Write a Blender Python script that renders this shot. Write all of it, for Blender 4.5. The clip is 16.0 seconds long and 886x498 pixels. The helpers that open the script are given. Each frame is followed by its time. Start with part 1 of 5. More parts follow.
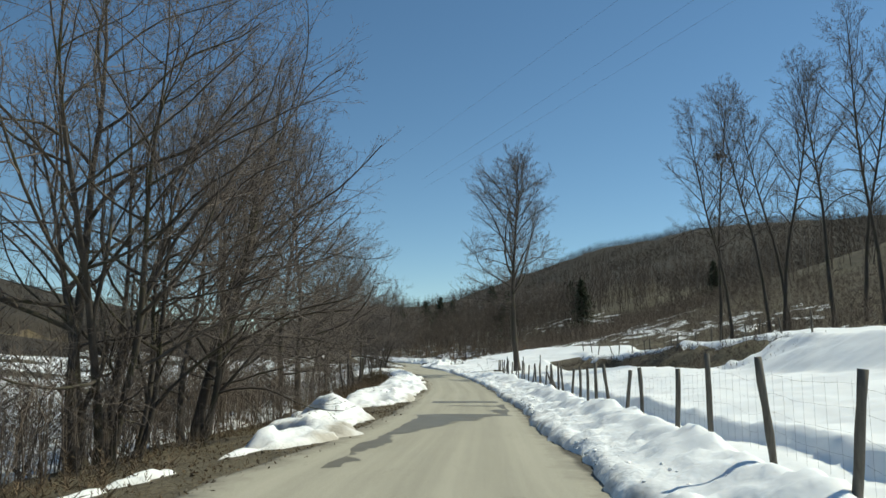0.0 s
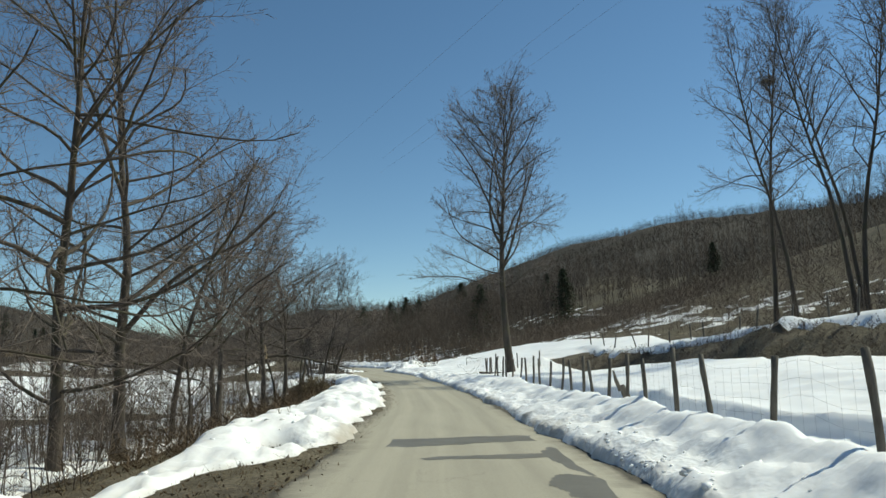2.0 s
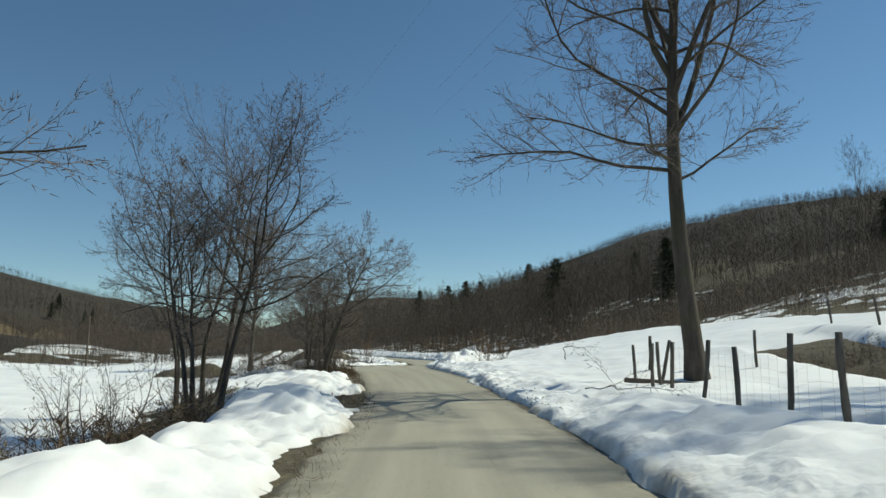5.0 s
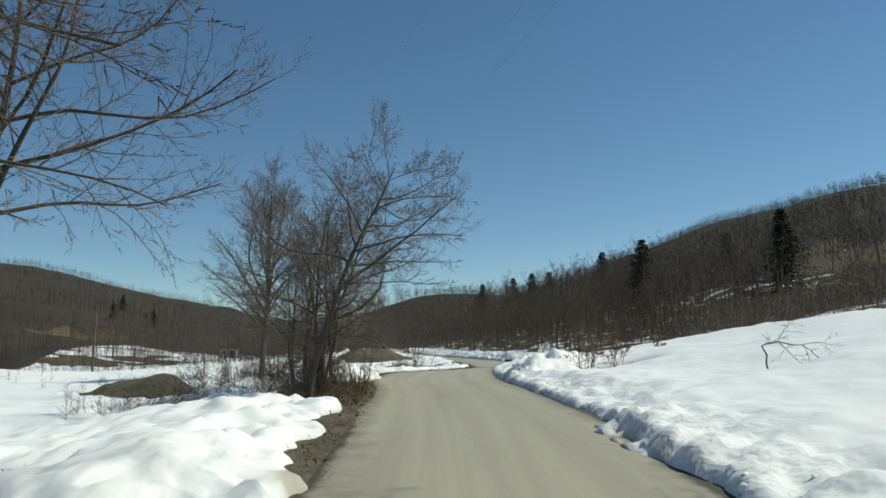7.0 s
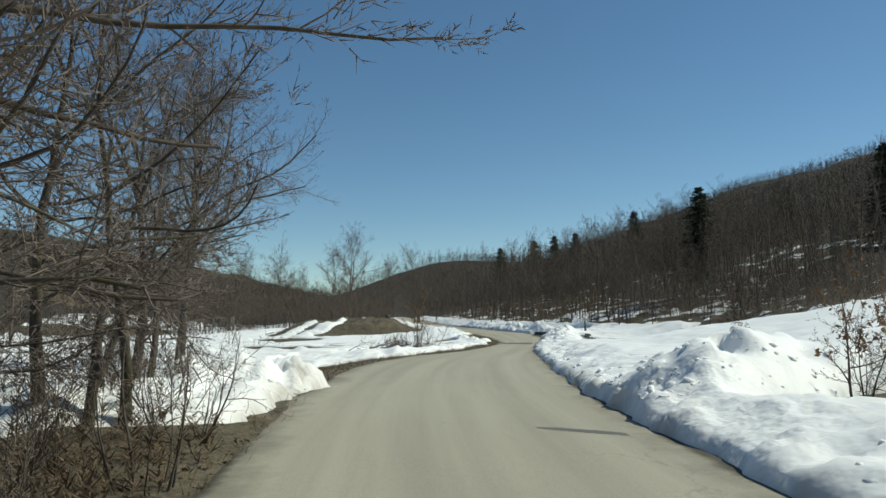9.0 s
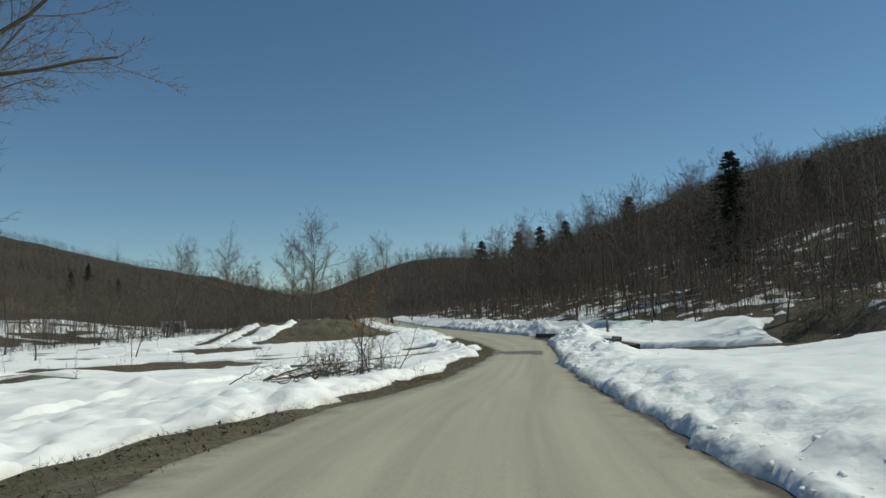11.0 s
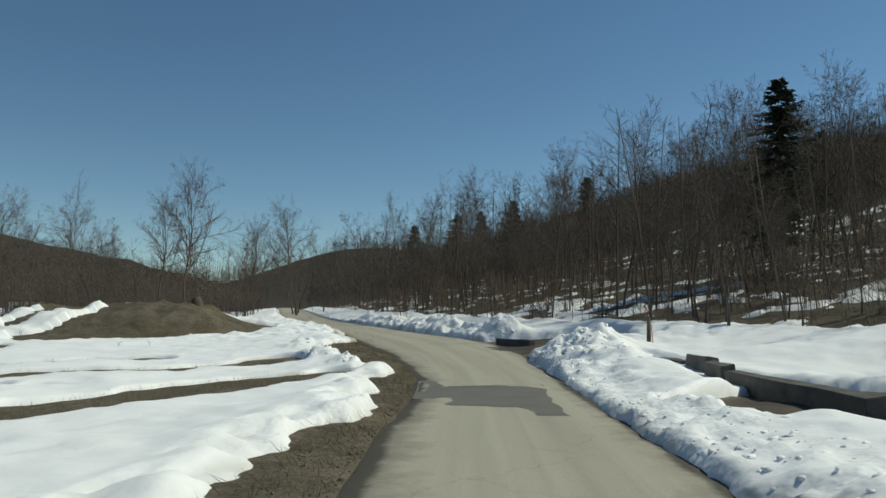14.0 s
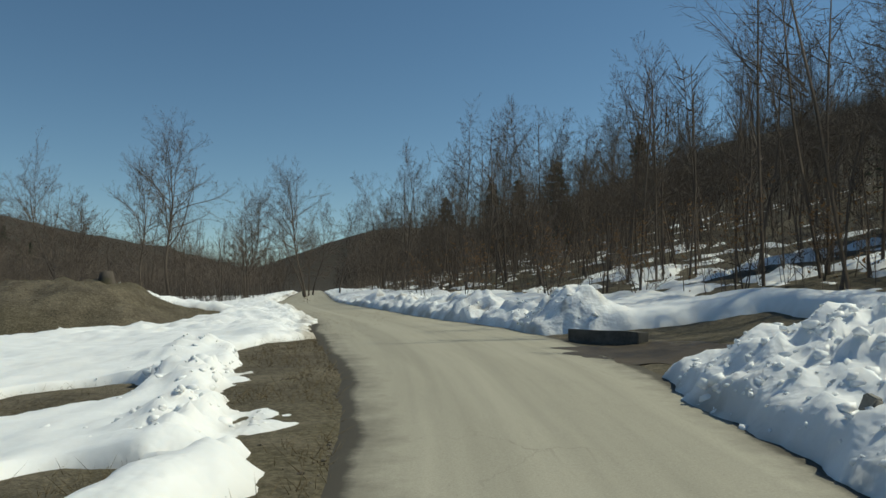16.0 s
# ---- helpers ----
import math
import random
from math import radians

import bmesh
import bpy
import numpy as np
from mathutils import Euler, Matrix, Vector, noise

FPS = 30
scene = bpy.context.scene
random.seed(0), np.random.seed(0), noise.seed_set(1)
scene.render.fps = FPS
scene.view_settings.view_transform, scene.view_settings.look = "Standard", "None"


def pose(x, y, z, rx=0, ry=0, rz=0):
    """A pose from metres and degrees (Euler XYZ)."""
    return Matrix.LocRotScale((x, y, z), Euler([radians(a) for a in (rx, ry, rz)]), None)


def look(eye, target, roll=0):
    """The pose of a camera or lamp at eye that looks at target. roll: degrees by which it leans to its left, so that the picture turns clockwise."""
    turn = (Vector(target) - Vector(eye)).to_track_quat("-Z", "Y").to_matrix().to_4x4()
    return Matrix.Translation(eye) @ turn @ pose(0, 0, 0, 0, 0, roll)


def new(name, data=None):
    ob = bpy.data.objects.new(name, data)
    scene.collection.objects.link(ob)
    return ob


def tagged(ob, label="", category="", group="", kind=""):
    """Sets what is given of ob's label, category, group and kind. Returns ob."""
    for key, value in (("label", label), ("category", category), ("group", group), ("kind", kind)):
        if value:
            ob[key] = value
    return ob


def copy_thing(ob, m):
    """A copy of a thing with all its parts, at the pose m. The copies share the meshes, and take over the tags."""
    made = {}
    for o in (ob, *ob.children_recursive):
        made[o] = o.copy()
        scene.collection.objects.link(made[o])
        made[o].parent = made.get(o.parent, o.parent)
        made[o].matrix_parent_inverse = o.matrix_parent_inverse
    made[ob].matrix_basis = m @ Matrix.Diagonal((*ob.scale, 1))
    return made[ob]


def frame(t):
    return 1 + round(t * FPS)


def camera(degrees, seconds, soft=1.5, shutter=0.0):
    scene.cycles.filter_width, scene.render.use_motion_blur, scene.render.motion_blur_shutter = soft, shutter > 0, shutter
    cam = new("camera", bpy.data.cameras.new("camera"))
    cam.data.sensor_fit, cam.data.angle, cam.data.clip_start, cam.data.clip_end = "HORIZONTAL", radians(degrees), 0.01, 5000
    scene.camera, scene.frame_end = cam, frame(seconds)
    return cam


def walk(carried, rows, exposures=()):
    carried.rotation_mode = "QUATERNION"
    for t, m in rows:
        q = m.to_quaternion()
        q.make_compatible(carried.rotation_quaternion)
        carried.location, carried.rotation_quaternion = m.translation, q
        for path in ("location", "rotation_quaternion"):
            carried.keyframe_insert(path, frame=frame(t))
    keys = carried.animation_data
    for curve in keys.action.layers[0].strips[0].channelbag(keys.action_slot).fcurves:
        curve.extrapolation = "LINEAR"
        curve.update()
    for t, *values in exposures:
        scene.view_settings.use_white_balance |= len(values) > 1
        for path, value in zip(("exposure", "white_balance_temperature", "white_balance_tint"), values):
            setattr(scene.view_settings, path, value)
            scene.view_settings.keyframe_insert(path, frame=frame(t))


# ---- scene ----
cam = camera(61.7, 16.0)
METRES, EYE, TILT, LEAN, TURN = 130.0, 1.35, 8.4, 0.0, 0.0
ROWS = [
    (0.0, 0.0, 0.0, 0.0, -0.0, 0.0, 0.0),
    (0.5, -0.0014, 0.0291, -0.0049, -0.05, -0.32, 0.7),
    (1.0, -0.0019, 0.062, -0.0104, -2.03, -0.97, 0.59),
    (1.5, -0.0014, 0.0927, -0.0156, -2.26, -0.28, 1.84),
    (2.0, -0.0003, 0.1275, -0.0212, -2.75, 0.29, 1.22),
    (2.5, 0.001, 0.1608, -0.0265, -1.24, -0.21, 0.86),
    (3.0, 0.0026, 0.198, -0.0327, -0.99, -0.34, 1.32),
    (3.5, 0.0038, 0.2336, -0.0382, -0.26, -0.54, 2.16),
    (4.0, 0.0045, 0.2729, -0.0439, -0.22, -0.65, 1.14),
    (6.5, -0.0009, 0.4243, -0.0642, 6.11, 0.6, 1.63),
    (7.0, -0.0038, 0.4558, -0.0685, 6.88, -0.31, 1.82),
    (7.5, -0.0072, 0.4862, -0.0724, 6.95, 0.15, 0.5),
    (8.0, -0.0111, 0.5186, -0.0767, 9.15, -2.27, 2.67),
    (8.5, -0.0149, 0.5481, -0.0805, 7.99, -1.95, 2.31),
    (9.0, -0.0197, 0.5808, -0.085, 8.01, -2.71, 1.85),
    (9.5, -0.0233, 0.6105, -0.089, 7.12, -2.94, 1.77),
    (10.0, -0.0269, 0.6419, -0.0932, 7.09, -2.71, 2.26),
    (12.5, -0.041, 0.7913, -0.1153, 2.9, -3.65, 2.12),
    (13.0, -0.0416, 0.8217, -0.1203, 1.46, -3.94, 1.25),
    (13.5, -0.0421, 0.8488, -0.1246, 1.01, -3.32, 0.73),
    (14.0, -0.0424, 0.8778, -0.1296, 1.31, -3.28, -0.11),
    (14.5, -0.042, 0.9045, -0.1338, 0.98, -4.45, -0.19),
    (15.0, -0.0418, 0.9325, -0.1384, 1.29, -5.19, -0.2),
    (15.5, -0.042, 0.9584, -0.1425, 2.97, -4.77, 0.91),
    (16.0, -0.0425, 0.9865, -0.1471, 4.0, -4.71, 1.44),
]
walk(cam, [(t, pose(0, 0, EYE, TILT, LEAN, TURN) @ pose(METRES * x, METRES * y, METRES * z, 90 + pitch, roll, yaw)) for t, x, y, z, yaw, pitch, roll in ROWS],
     exposures=[(0.0, 0.0, 6800, -4), (2.5, -0.05, 6820, -4), (4.0, -0.21, 6780, -4), (6.5, -0.17, 6740, -4), (7.5, -0.24, 6650, -4), (9.0, -0.20, 6680, -4), (10.0, -0.44, 6680, -4), (12.5, -0.47, 6680, -4), (16.0, -0.38, 6950, -4)])

# ---- world, sun, exposure ----
SUN_EL, SUN_AZ = 47.0, 71.0         # degrees; azimuth from +y towards +x
world = bpy.data.worlds.new("world")
scene.world = world
world.use_nodes = True
wn = world.node_tree.nodes
sky = wn.new("ShaderNodeTexSky")
sky.sky_type = 'NISHITA'
sky.sun_disc = False
sky.sun_elevation = radians(SUN_EL)
sky.sun_rotation = radians(SUN_AZ)
sky.altitude = 1800
sky.air_density, sky.dust_density, sky.ozone_density = 1.0, 0.05, 1.6
wn["Background"].inputs[1].default_value = 0.112
tone = wn.new("ShaderNodeHueSaturation")
tone.inputs["Saturation"].default_value = 1.12
world.node_tree.links.new(sky.outputs[0], tone.inputs["Color"])
world.node_tree.links.new(tone.outputs[0], wn["Background"].inputs[0])
sun = new("sun", bpy.data.lights.new("sun", 'SUN'))
sun.data.energy, sun.data.angle, sun.data.color = 4.3, radians(0.55), (1.0, 0.95, 0.86)
sd = Vector((math.sin(radians(SUN_AZ)) * math.cos(radians(SUN_EL)), math.cos(radians(SUN_AZ)) * math.cos(radians(SUN_EL)), math.sin(radians(SUN_EL))))
sun.matrix_world = look(sd * 200, (0, 0, 0))


# ---- noise on arrays ----
def hash2(i, j, seed):
    h = (i.astype(np.int64) * 374761393 + j.astype(np.int64) * 668265263 + seed * 1442695041) & 0xFFFFFFFF
    h = ((h ^ (h >> 13)) * 1274126177) & 0xFFFFFFFF
    return ((h ^ (h >> 16)) & 0xFFFFFF) / float(0xFFFFFF)


def vnoise(x, y, seed=0):
    i, j = np.floor(x), np.floor(y)
    u, v = x - i, y - j
    u, v = u * u * u * (u * (u * 6 - 15) + 10), v * v * v * (v * (v * 6 - 15) + 10)
    a, b, c, d = hash2(i, j, seed), hash2(i + 1, j, seed), hash2(i, j + 1, seed), hash2(i + 1, j + 1, seed)
    return (a + (b - a) * u) * (1 - v) + (c + (d - c) * u) * v


def fbm(x, y, scale, octaves=4, seed=0):
    """Fractal noise, -1 to 1; scale is the size in metres of the largest lumps."""
    x, y = np.asarray(x, float) / scale, np.asarray(y, float) / scale
    total, amp, norm = 0.0, 1.0, 0.0
    for k in range(octaves):
        total = total + amp * (vnoise(x * 0.8 + y * 0.6 + 17.3 * k, y * 0.8 - x * 0.6 - 9.1 * k, seed + k) * 2 - 1)
        norm += amp
        amp *= 0.5
        x, y = x * 2.03, y * 2.03
    return total / norm * 1.6


def step(e, a, b):
    t = np.clip((np.asarray(e, float) - a) / (b - a), 0, 1)
    return t * t * (3 - 2 * t)


def bump(x, y, cx, cy, rx, ry, turn=0.0):
    c, s = math.cos(radians(turn)), math.sin(radians(turn))
    u, v = (x - cx) * c + (y - cy) * s, (y - cy) * c - (x - cx) * s
    return np.exp(-((u / rx) ** 2 + (v / ry) ** 2))


def soft(xs, ys, at, window=9):
    """Smooth interpolation through a short table."""
    g = np.arange(-80, 1600, 0.5)
    f = np.interp(g, xs, ys)
    k = np.hanning(2 * window + 1)
    k /= k.sum()
    f = np.convolve(np.pad(f, window, mode="edge"), k, mode="valid")
    return np.interp(at, g, f)


# ---- the road's line, its height and the lie of the land ----
def road_z(y):
    return soft([-80, 0, 8, 17, 26, 36, 45, 52, 60, 68, 76, 84, 100, 108, 115, 122, 130, 137, 148, 170, 250, 400, 1600],
                [0.1, 0, -.16, -.31, -.45, -.46, -.37, -.25, -.15, -.02, .1, .2, .2, .13, 0, -.09, -.18, -.12, .25, .65, 2.1, 4.5, 6], y)


def road_r(y):
    return soft([-80, 0, 8, 16, 24, 31, 41, 51, 60, 67, 72, 79, 84, 90, 97, 110, 134, 141, 146, 150, 155, 182, 320, 1600],
                [2.0, 2.0, 1.95, 2.2, 2.65, 2.8, 2.7, 2.35, 1.7, 1.0, .7, -.35, -1.3, -2.0, -2.6, -3.35, -3.2, -3.3, -4.1, -5.3, -7.5, -17, -51, -300], y)


def road_l(y):
    return soft([-80, 0, 8, 16, 24, 31, 41, 51, 60, 67, 72, 79, 84, 90, 97, 104, 110, 128, 134, 138, 142, 150, 155, 182, 320, 1600],
                [-2.6, -2.8, -2.9, -2.0, -1.5, -1.2, -.5, -.75, -1.25, -2.5, -3.3, -4.5, -5.6, -7.0, -7.9, -7.8, -6.7, -6.3, -6.4, -7.2, -8.1, -10.6, -11.8, -21.4, -56, -305], y)


def road_c(y):
    return (road_r(y) + road_l(y)) / 2


def fence_x(y):
    return np.interp(y, [0, 5.4, 7.9, 10.6, 13, 17, 20, 24, 27, 31, 35, 39, 47, 51, 54, 62], [2.9, 3.15, 3.5, 3.75, 3.95, 4.05, 4.05, 4.3, 4.5, 4.55, 4.75, 4.9, 4.9, 4.75, 4.6, 4.6])


def hill(x, y):
    d = x - road_c(y)
    foot = np.interp(y, [0, 25, 30, 38, 48, 56, 62, 70], [.9, .95, 1.05, 1.0, .80, .15, .0, .0])
    brow = np.interp(y, [0, 30, 36, 45, 55, 63, 70, 80], [2.2, 2.3, 2.4, 2.15, 1.6, 1.2, .95, .6])
    right_a = np.interp(d, [0, 3, 6, 10.9], [0, .03, .45, 1]) * foot + np.interp(d, [10.9, 13.2], [0, 1]) * (brow - foot)
    right_a = right_a + np.interp(d, [13.4, 20, 30, 45, 60, 120, 200, 280, 360, 520, 1500, 5000], [0, .6, 2.2, 5.5, 8.8, 25.5, 49.5, 66.5, 72.5, 73.5, 52.5, 27.5]) + (2.5 - brow) * step(d, 14, 60)
    right_b = np.interp(d, [0, 3, 6, 12, 20, 30, 45, 60, 120, 200, 280, 360, 520, 1500, 5000],
                        [0, 0, .25, 1.15, 2.6, 4.5, 8, 11.3, 28, 52, 69, 75, 76, 55, 30])
    k = step(y, 60, 74)
    right = right_a * (1 - k) + right_b * k
    near_left = np.interp(-d, [0, 3.2, 6, 9, 60, 5000], [0, 0, -.35, -.75, -.9, -.9])
    k2 = step(y, 100, 112) * step(y, 200, 165)
    near_left = near_left * (1 - k2) + k2 * np.interp(-d, [0, 2.2, 4, 7, 14, 22, 35, 60, 5000], [0, 0, -.06, -.18, -.25, -.3, -.5, -.7, -.9])
    left = near_left + np.interp(-x, [0, 100, 130, 200, 320, 480, 700, 1500, 5000], [0, 0, 1.5, 14, 46, 84, 94, 75, 50]) * np.interp(y, [0, 700, 1400, 2500], [1, 1, .5, .3])
    side = np.where(d > 0, right, left)
    far = 11 * bump(x, y, 125, 520, 90, 130) + 29 * bump(x, y, -77, 540, 60, 90) + 20 * bump(x, y, 150, 700, 200, 150)
    flat = step(y, 107, 117) * step(y, 134, 131) * step(x, 12, 8.5) * step(d, 1, 3)
    side = side * (1 + .15 * bump(x, y, 130, 430, 110, 130) - .13 * bump(x, y, 235, 330, 120, 130))
    return side * (1 - .95 * flat) + far


def ground_z(x, y):
    x, y = np.asarray(x, float), np.asarray(y, float)
    d = x - road_c(y)
    off = np.maximum(np.maximum(x - road_r(y), road_l(y) - x), 0)
    z = road_z(np.clip(y, -80, 1500)) + hill(x, y)
    z = z + fbm(x, y, 60, 3, 5) * np.clip((np.abs(d) - 25) / 60, 0, 1) * 5
    z = z + fbm(x, y, 3.0, 4, 9) * 0.10 * np.clip(off / 2.5, 0, 1) + fbm(x, y, 0.5, 3, 4) * 0.025 * np.clip(off / .6, 0, 1)
    heap = step(bump(x, y, -25.0, 157.5, 7.9, 6.2, 8) + .07 * fbm(x, y, 2.5, 3, 3), .10, .80)
    z = z + heap * (1.5 + .34 * fbm(x, y, 3.0, 4, 3) + .20 * fbm(x, y, .9, 3, 13))
    z = z + 0.40 * bump(x, y, -7.0, 67.0, 1.6, 1.6) + .16 * bump(x, y, -4.3, 63.4, 1.2, .7) + 0.32 * bump(x, y, -8.4, 82.5, 1.7, 3.6) + .85 * bump(x, y, -15.0, 87.3, 4.4, 1.6, 158) * (1 + .4 * fbm(x, y, 1.5, 4, 27))
    z = z + (.42 * bump(x, y, -19.5, 109, 3.2, 1.0, 170) + .38 * bump(x, y, -14.8, 110.5, 2.0, .8, 165) + .35 * bump(x, y, -24, 118, 3.5, 1.0, 172)) * (1 + .5 * fbm(x, y, 1.3, 3, 28))
    bankside = step(d, 10.4, 11.4) * step(d, 14.6, 13.4) * step(y, 70, 64) * step(y, 24, 34)
    z = z + bankside * (.45 * fbm(x, y, 1.6, 4, 19))
    return z - 0.05 * step(off, 0.25, 0.0)


def snow_depth(x, y):
    """Thickness of the snow over the ground; below zero where the ground is bare."""
    d, er, el = x - road_c(y), x - road_r(y), road_l(y) - x
    n1, n2, n3, n4 = fbm(x, y, 2.2, 3, 21), fbm(x, y, 0.55, 3, 22), fbm(x, y, 9, 3, 23), fbm(x, y, 0.22, 2, 29)

    def bank(e, thick, lip):
        u = np.clip(e / lip, 0, 1)
        return np.where(e > 0, thick * np.sqrt(np.maximum(1 - (1 - u) ** 2, 0)), np.maximum(e * .6, -0.12))
    # right: ploughed bank, trench along the fence, field
    edge = er - .02 + 0.16 * n1 + 0.06 * n2
    lumps = 0.75 * (.075 * (np.abs(fbm(x, y, .9, 3, 33)) - .35) + .06 * (np.abs(fbm(x + .3 * n1, y, .42, 2, 34)) - .35) + .055 * fbm(x, y, .34, 3, 35))
    rough = step(edge, 0, .25) * step(edge, 2.3 + .5 * n1, 1.0 + .5 * n1)
    rb = bank(edge, 0.15 + .05 * n1, 0.10) + .22 * step(edge, .1, 1.7) + .13 * step(edge, .3, 2.0) * step(y, 62, 50) + .05 * (np.abs(n4) - .3) * step(edge, 0, .15) * step(edge, 1.6, .6) + np.where(edge > 0.02, lumps * rough + .03 * n2 * step(edge, 0, .3), 0)
    tx = x - fence_x(y) - .2 * n1
    trench = step(tx, -.25, .15) * step(tx, 1.0, .72) * step(y, 60, 52)
    field = (0.36 + .06 * n3 + 0.035 * n1) * (1 - .55 * step(y, 108, 115) * step(y, 128, 124))
    right = np.where(er < 1.8, rb, rb + (field - rb) * step(er, 1.8, 3.2)) - 0.32 * trench
    right = right + (.30 * bump(x, y, -0.4, 87.4, 1.2, 2.0) + .42 * bump(x, y, .9, 88.3, 2.1, .9, 28)) * (1 + 2.2 * lumps + .3 * n1 + .2 * n2) + .25 * bump(x, y, 0.2, 70.5, 1.2, 2.5) * (1 + .4 * n2)
    right = right - 1.5 * bump(x, y, 1.2, 85.8, 1.1, .7) - 1.5 * bump(x, y, 2.4, 86.9, 1.0, .6) - .8 * bump(x, y, 6.5, 129.6, 3.0, .5)
    scarp = step(d, 10.5, 11.2) * step(d, 14.2 + .5 * n1, 13.2 + .5 * n1) * step(y, 74, 66) * step(y + 2 * n3 + 2 * n1, 30, 36)
    right = right - 0.9 * scarp
    brink = np.interp(y, [0, 62, 72, 100, 116, 128, 134, 138, 147, 170, 260], [18.5, 18.5, 18, 16.5, 12.5, 12.3, 11.6, 9.4, 8, 7, 5.5])
    slope = step(d, brink, brink + 1.2 + .8 * n1)
    patch = 0.34 * fbm(x * 1.15, y * .85, 1.35, 4, 31) - 0.17 + .16 * n3 * step(d, 12, 40) + .04 * step(y, 130, 142) * step(d, 26, 16) - .015 * step(y, 122, 140) * step(d, 60, 25) - .30 * step(d, 32, 46) * step(y, 125, 105)  - .08 * step(d, brink + 9, brink + 2) * step(y, 130, 112) + .06 * step(y, 60, 75) * step(y, 125, 112) * step(d, 40, 30) - .05 * step(y, 118, 126) * step(y, 152, 146) - .30 * step(d, 46, 62) + .10 * step(y, 136, 142) * step(y, 172, 160) * step(d, 30, 18)
    right = right * (1 - slope) + np.clip(patch, -.12, .16) * slope
    # piles, the paved lot and the side opening beyond the culvert
    pile = .20 * bump(x, y, -1.9, 118.4, 1.7, 1.9) + .58 * bump(x, y, -1.7, 138.0, 1.4, 1.5) + .32 * bump(x, y, -1.9, 135.3, 1.2, 2.4) + .35 * bump(x, y, 1.2, 139.8, 2.6, 1.1)
    lot = step(x, road_r(y) + .65, road_r(y) + .95) * step(x, 9.5, 8.5)
    kerb = np.interp(y, [125.9, 128.2, 130.6, 133, 137], [.25, .05, .05, .15, -.3])
    upper = np.where(x > kerb, 131.9 - .25 * x, np.clip(128.9 + .9 * (x + .9), 127.5, 131)) + .2 * n1
    lower = np.where(x > kerb, 124.0, np.clip(124.3 + 4.0 * (-1.75 - x), 124.3, 127.4)) + .2 * n1
    lower = lower - 1.2 * step(x, 1, 4)
    lot = lot * step(y, upper, upper - .5) * step(y, lower, lower + .5)
    right = right - .20 * step(x, kerb - .9, kerb - .3) * step(x, kerb + .12, kerb) * step(y, 125.4, 126) * step(y, 137, 136.4)
    right = right - .85 * lot * (1 - .9 * np.clip(pile, 0, 1))
    mouth = step(y, 140.2, 141.2) * step(y, 147.6 + .3 * n1, 146.6 + .3 * n1) * step(x, 1.2 + .5 * n1, .2 + .5 * n1)
    right = right + pile * (1 + .20 * n2 + .20 * n1 + .14 * n4 + 1.5 * lumps) - .95 * mouth
    ridge = step(y, 146.5, 148.5) * np.exp(-((er - 1.1) / .95) ** 2) * step(y, 190, 165)
    right = right + ridge * (.28 + .22 * n1 + .10 * n2 + 1.8 * lumps)
    # left: plough bank of changing width, then patches over the meadow
    at = soft([-80, 7, 8, 13, 14, 17, 18.5, 20, 22.5, 24, 28, 29.5, 31, 33, 35, 39, 61, 63, 66, 76, 79, 83, 84.5, 87, 91, 93, 102, 105, 134, 136.5, 139, 145, 147.5, 1600],
              [3, 3, 1.3, .9, .4, -.2, 1.4, .1, .4, 2.2, 1.9, .9, .7, .35, .35, .8, .7, 1.8, .6, .9, 3.2, 3.0, .7, .3, .2, 2.6, 1.9, .9, .9, 1.0, 1.8, 2.1, .1, .0], y, 2)
    thick = soft([-80, 12, 14, 18, 20, 22.5, 25, 28, 32, 60, 66, 78, 86, 89, 92, 104, 134, 146, 1600],
                 [.1, .1, .35, .3, .5, .45, .12, .15, .36, .36, .32, .34, .32, .28, .28, .24, .26, .26, .28], y, 3)
    wide = soft([-80, 12, 14, 19, 23, 25, 28, 32, 34, 38, 42, 48, 61, 64, 67, 78, 86, 92, 95, 104, 1600],
                [.5, .5, 1.4, 1.5, 1.6, .9, 1.2, 2.5, 3.0, 3.1, 2.3, 1.9, 2.3, 1.5, 6, 6, 4.5, 4.5, 5, 30, 30], y, 3)
    e = el - at + .34 * n1 + .13 * n2 + .07 * n4 + .8 * fbm(x, y, 2.4, 2, 55) * step(y, 92, 94) * step(y, 107, 103)
    lb = bank(e, .09 + .03 * n2, .12) + np.where(e > 0, (thick * 1.15 - .06) * (1 + .25 * n1) * step(e, -.1, np.where(y > 104, 1.2, 1.7)), 0) + np.where(e > .02, (.05 * n2 + .025 * n4) * step(e, 0, .3) + (.9 * lumps + .05 * n1) * step(e, 0, .25) * step(e, 2.2, .6), 0)
    lb = lb - (thick * 1.2 + .3) * step(e, wide - .3 + .6 * n1, wide + .5 + .6 * n1)
    lb = lb - .8 * step(x, -8.6 + .4 * n1, -9.4 + .4 * n1) * step(y, 76, 79) * step(y, 96, 92) * step(n3 + .6 * n1, .9, .2)
    lb = lb + (.30 * bump(x, y, -9.6, 89.6, 1.3, 1.6) + .16 * bump(x, y, -8.9, 91.0, .7, .5, 30)) * (1 + .8 * n2 + .6 * n1 + 4 * lumps) + .10 * bump(x, y, -7.6, 90.5, 1.4, 3.2) * (n2 + n1 + n4) + .35 * bump(x, y, -3.4, 22.6, .9, 1.0)
    lb = lb + bump(x, y, -8.6, 89.2, 1.9, 2.4) * step(e, 0, .4) * (.20 * (.5 - np.abs(fbm(x, y, .8, 3, 56))) + .10 * (.4 - np.abs(fbm(x, y, .33, 2, 57))))
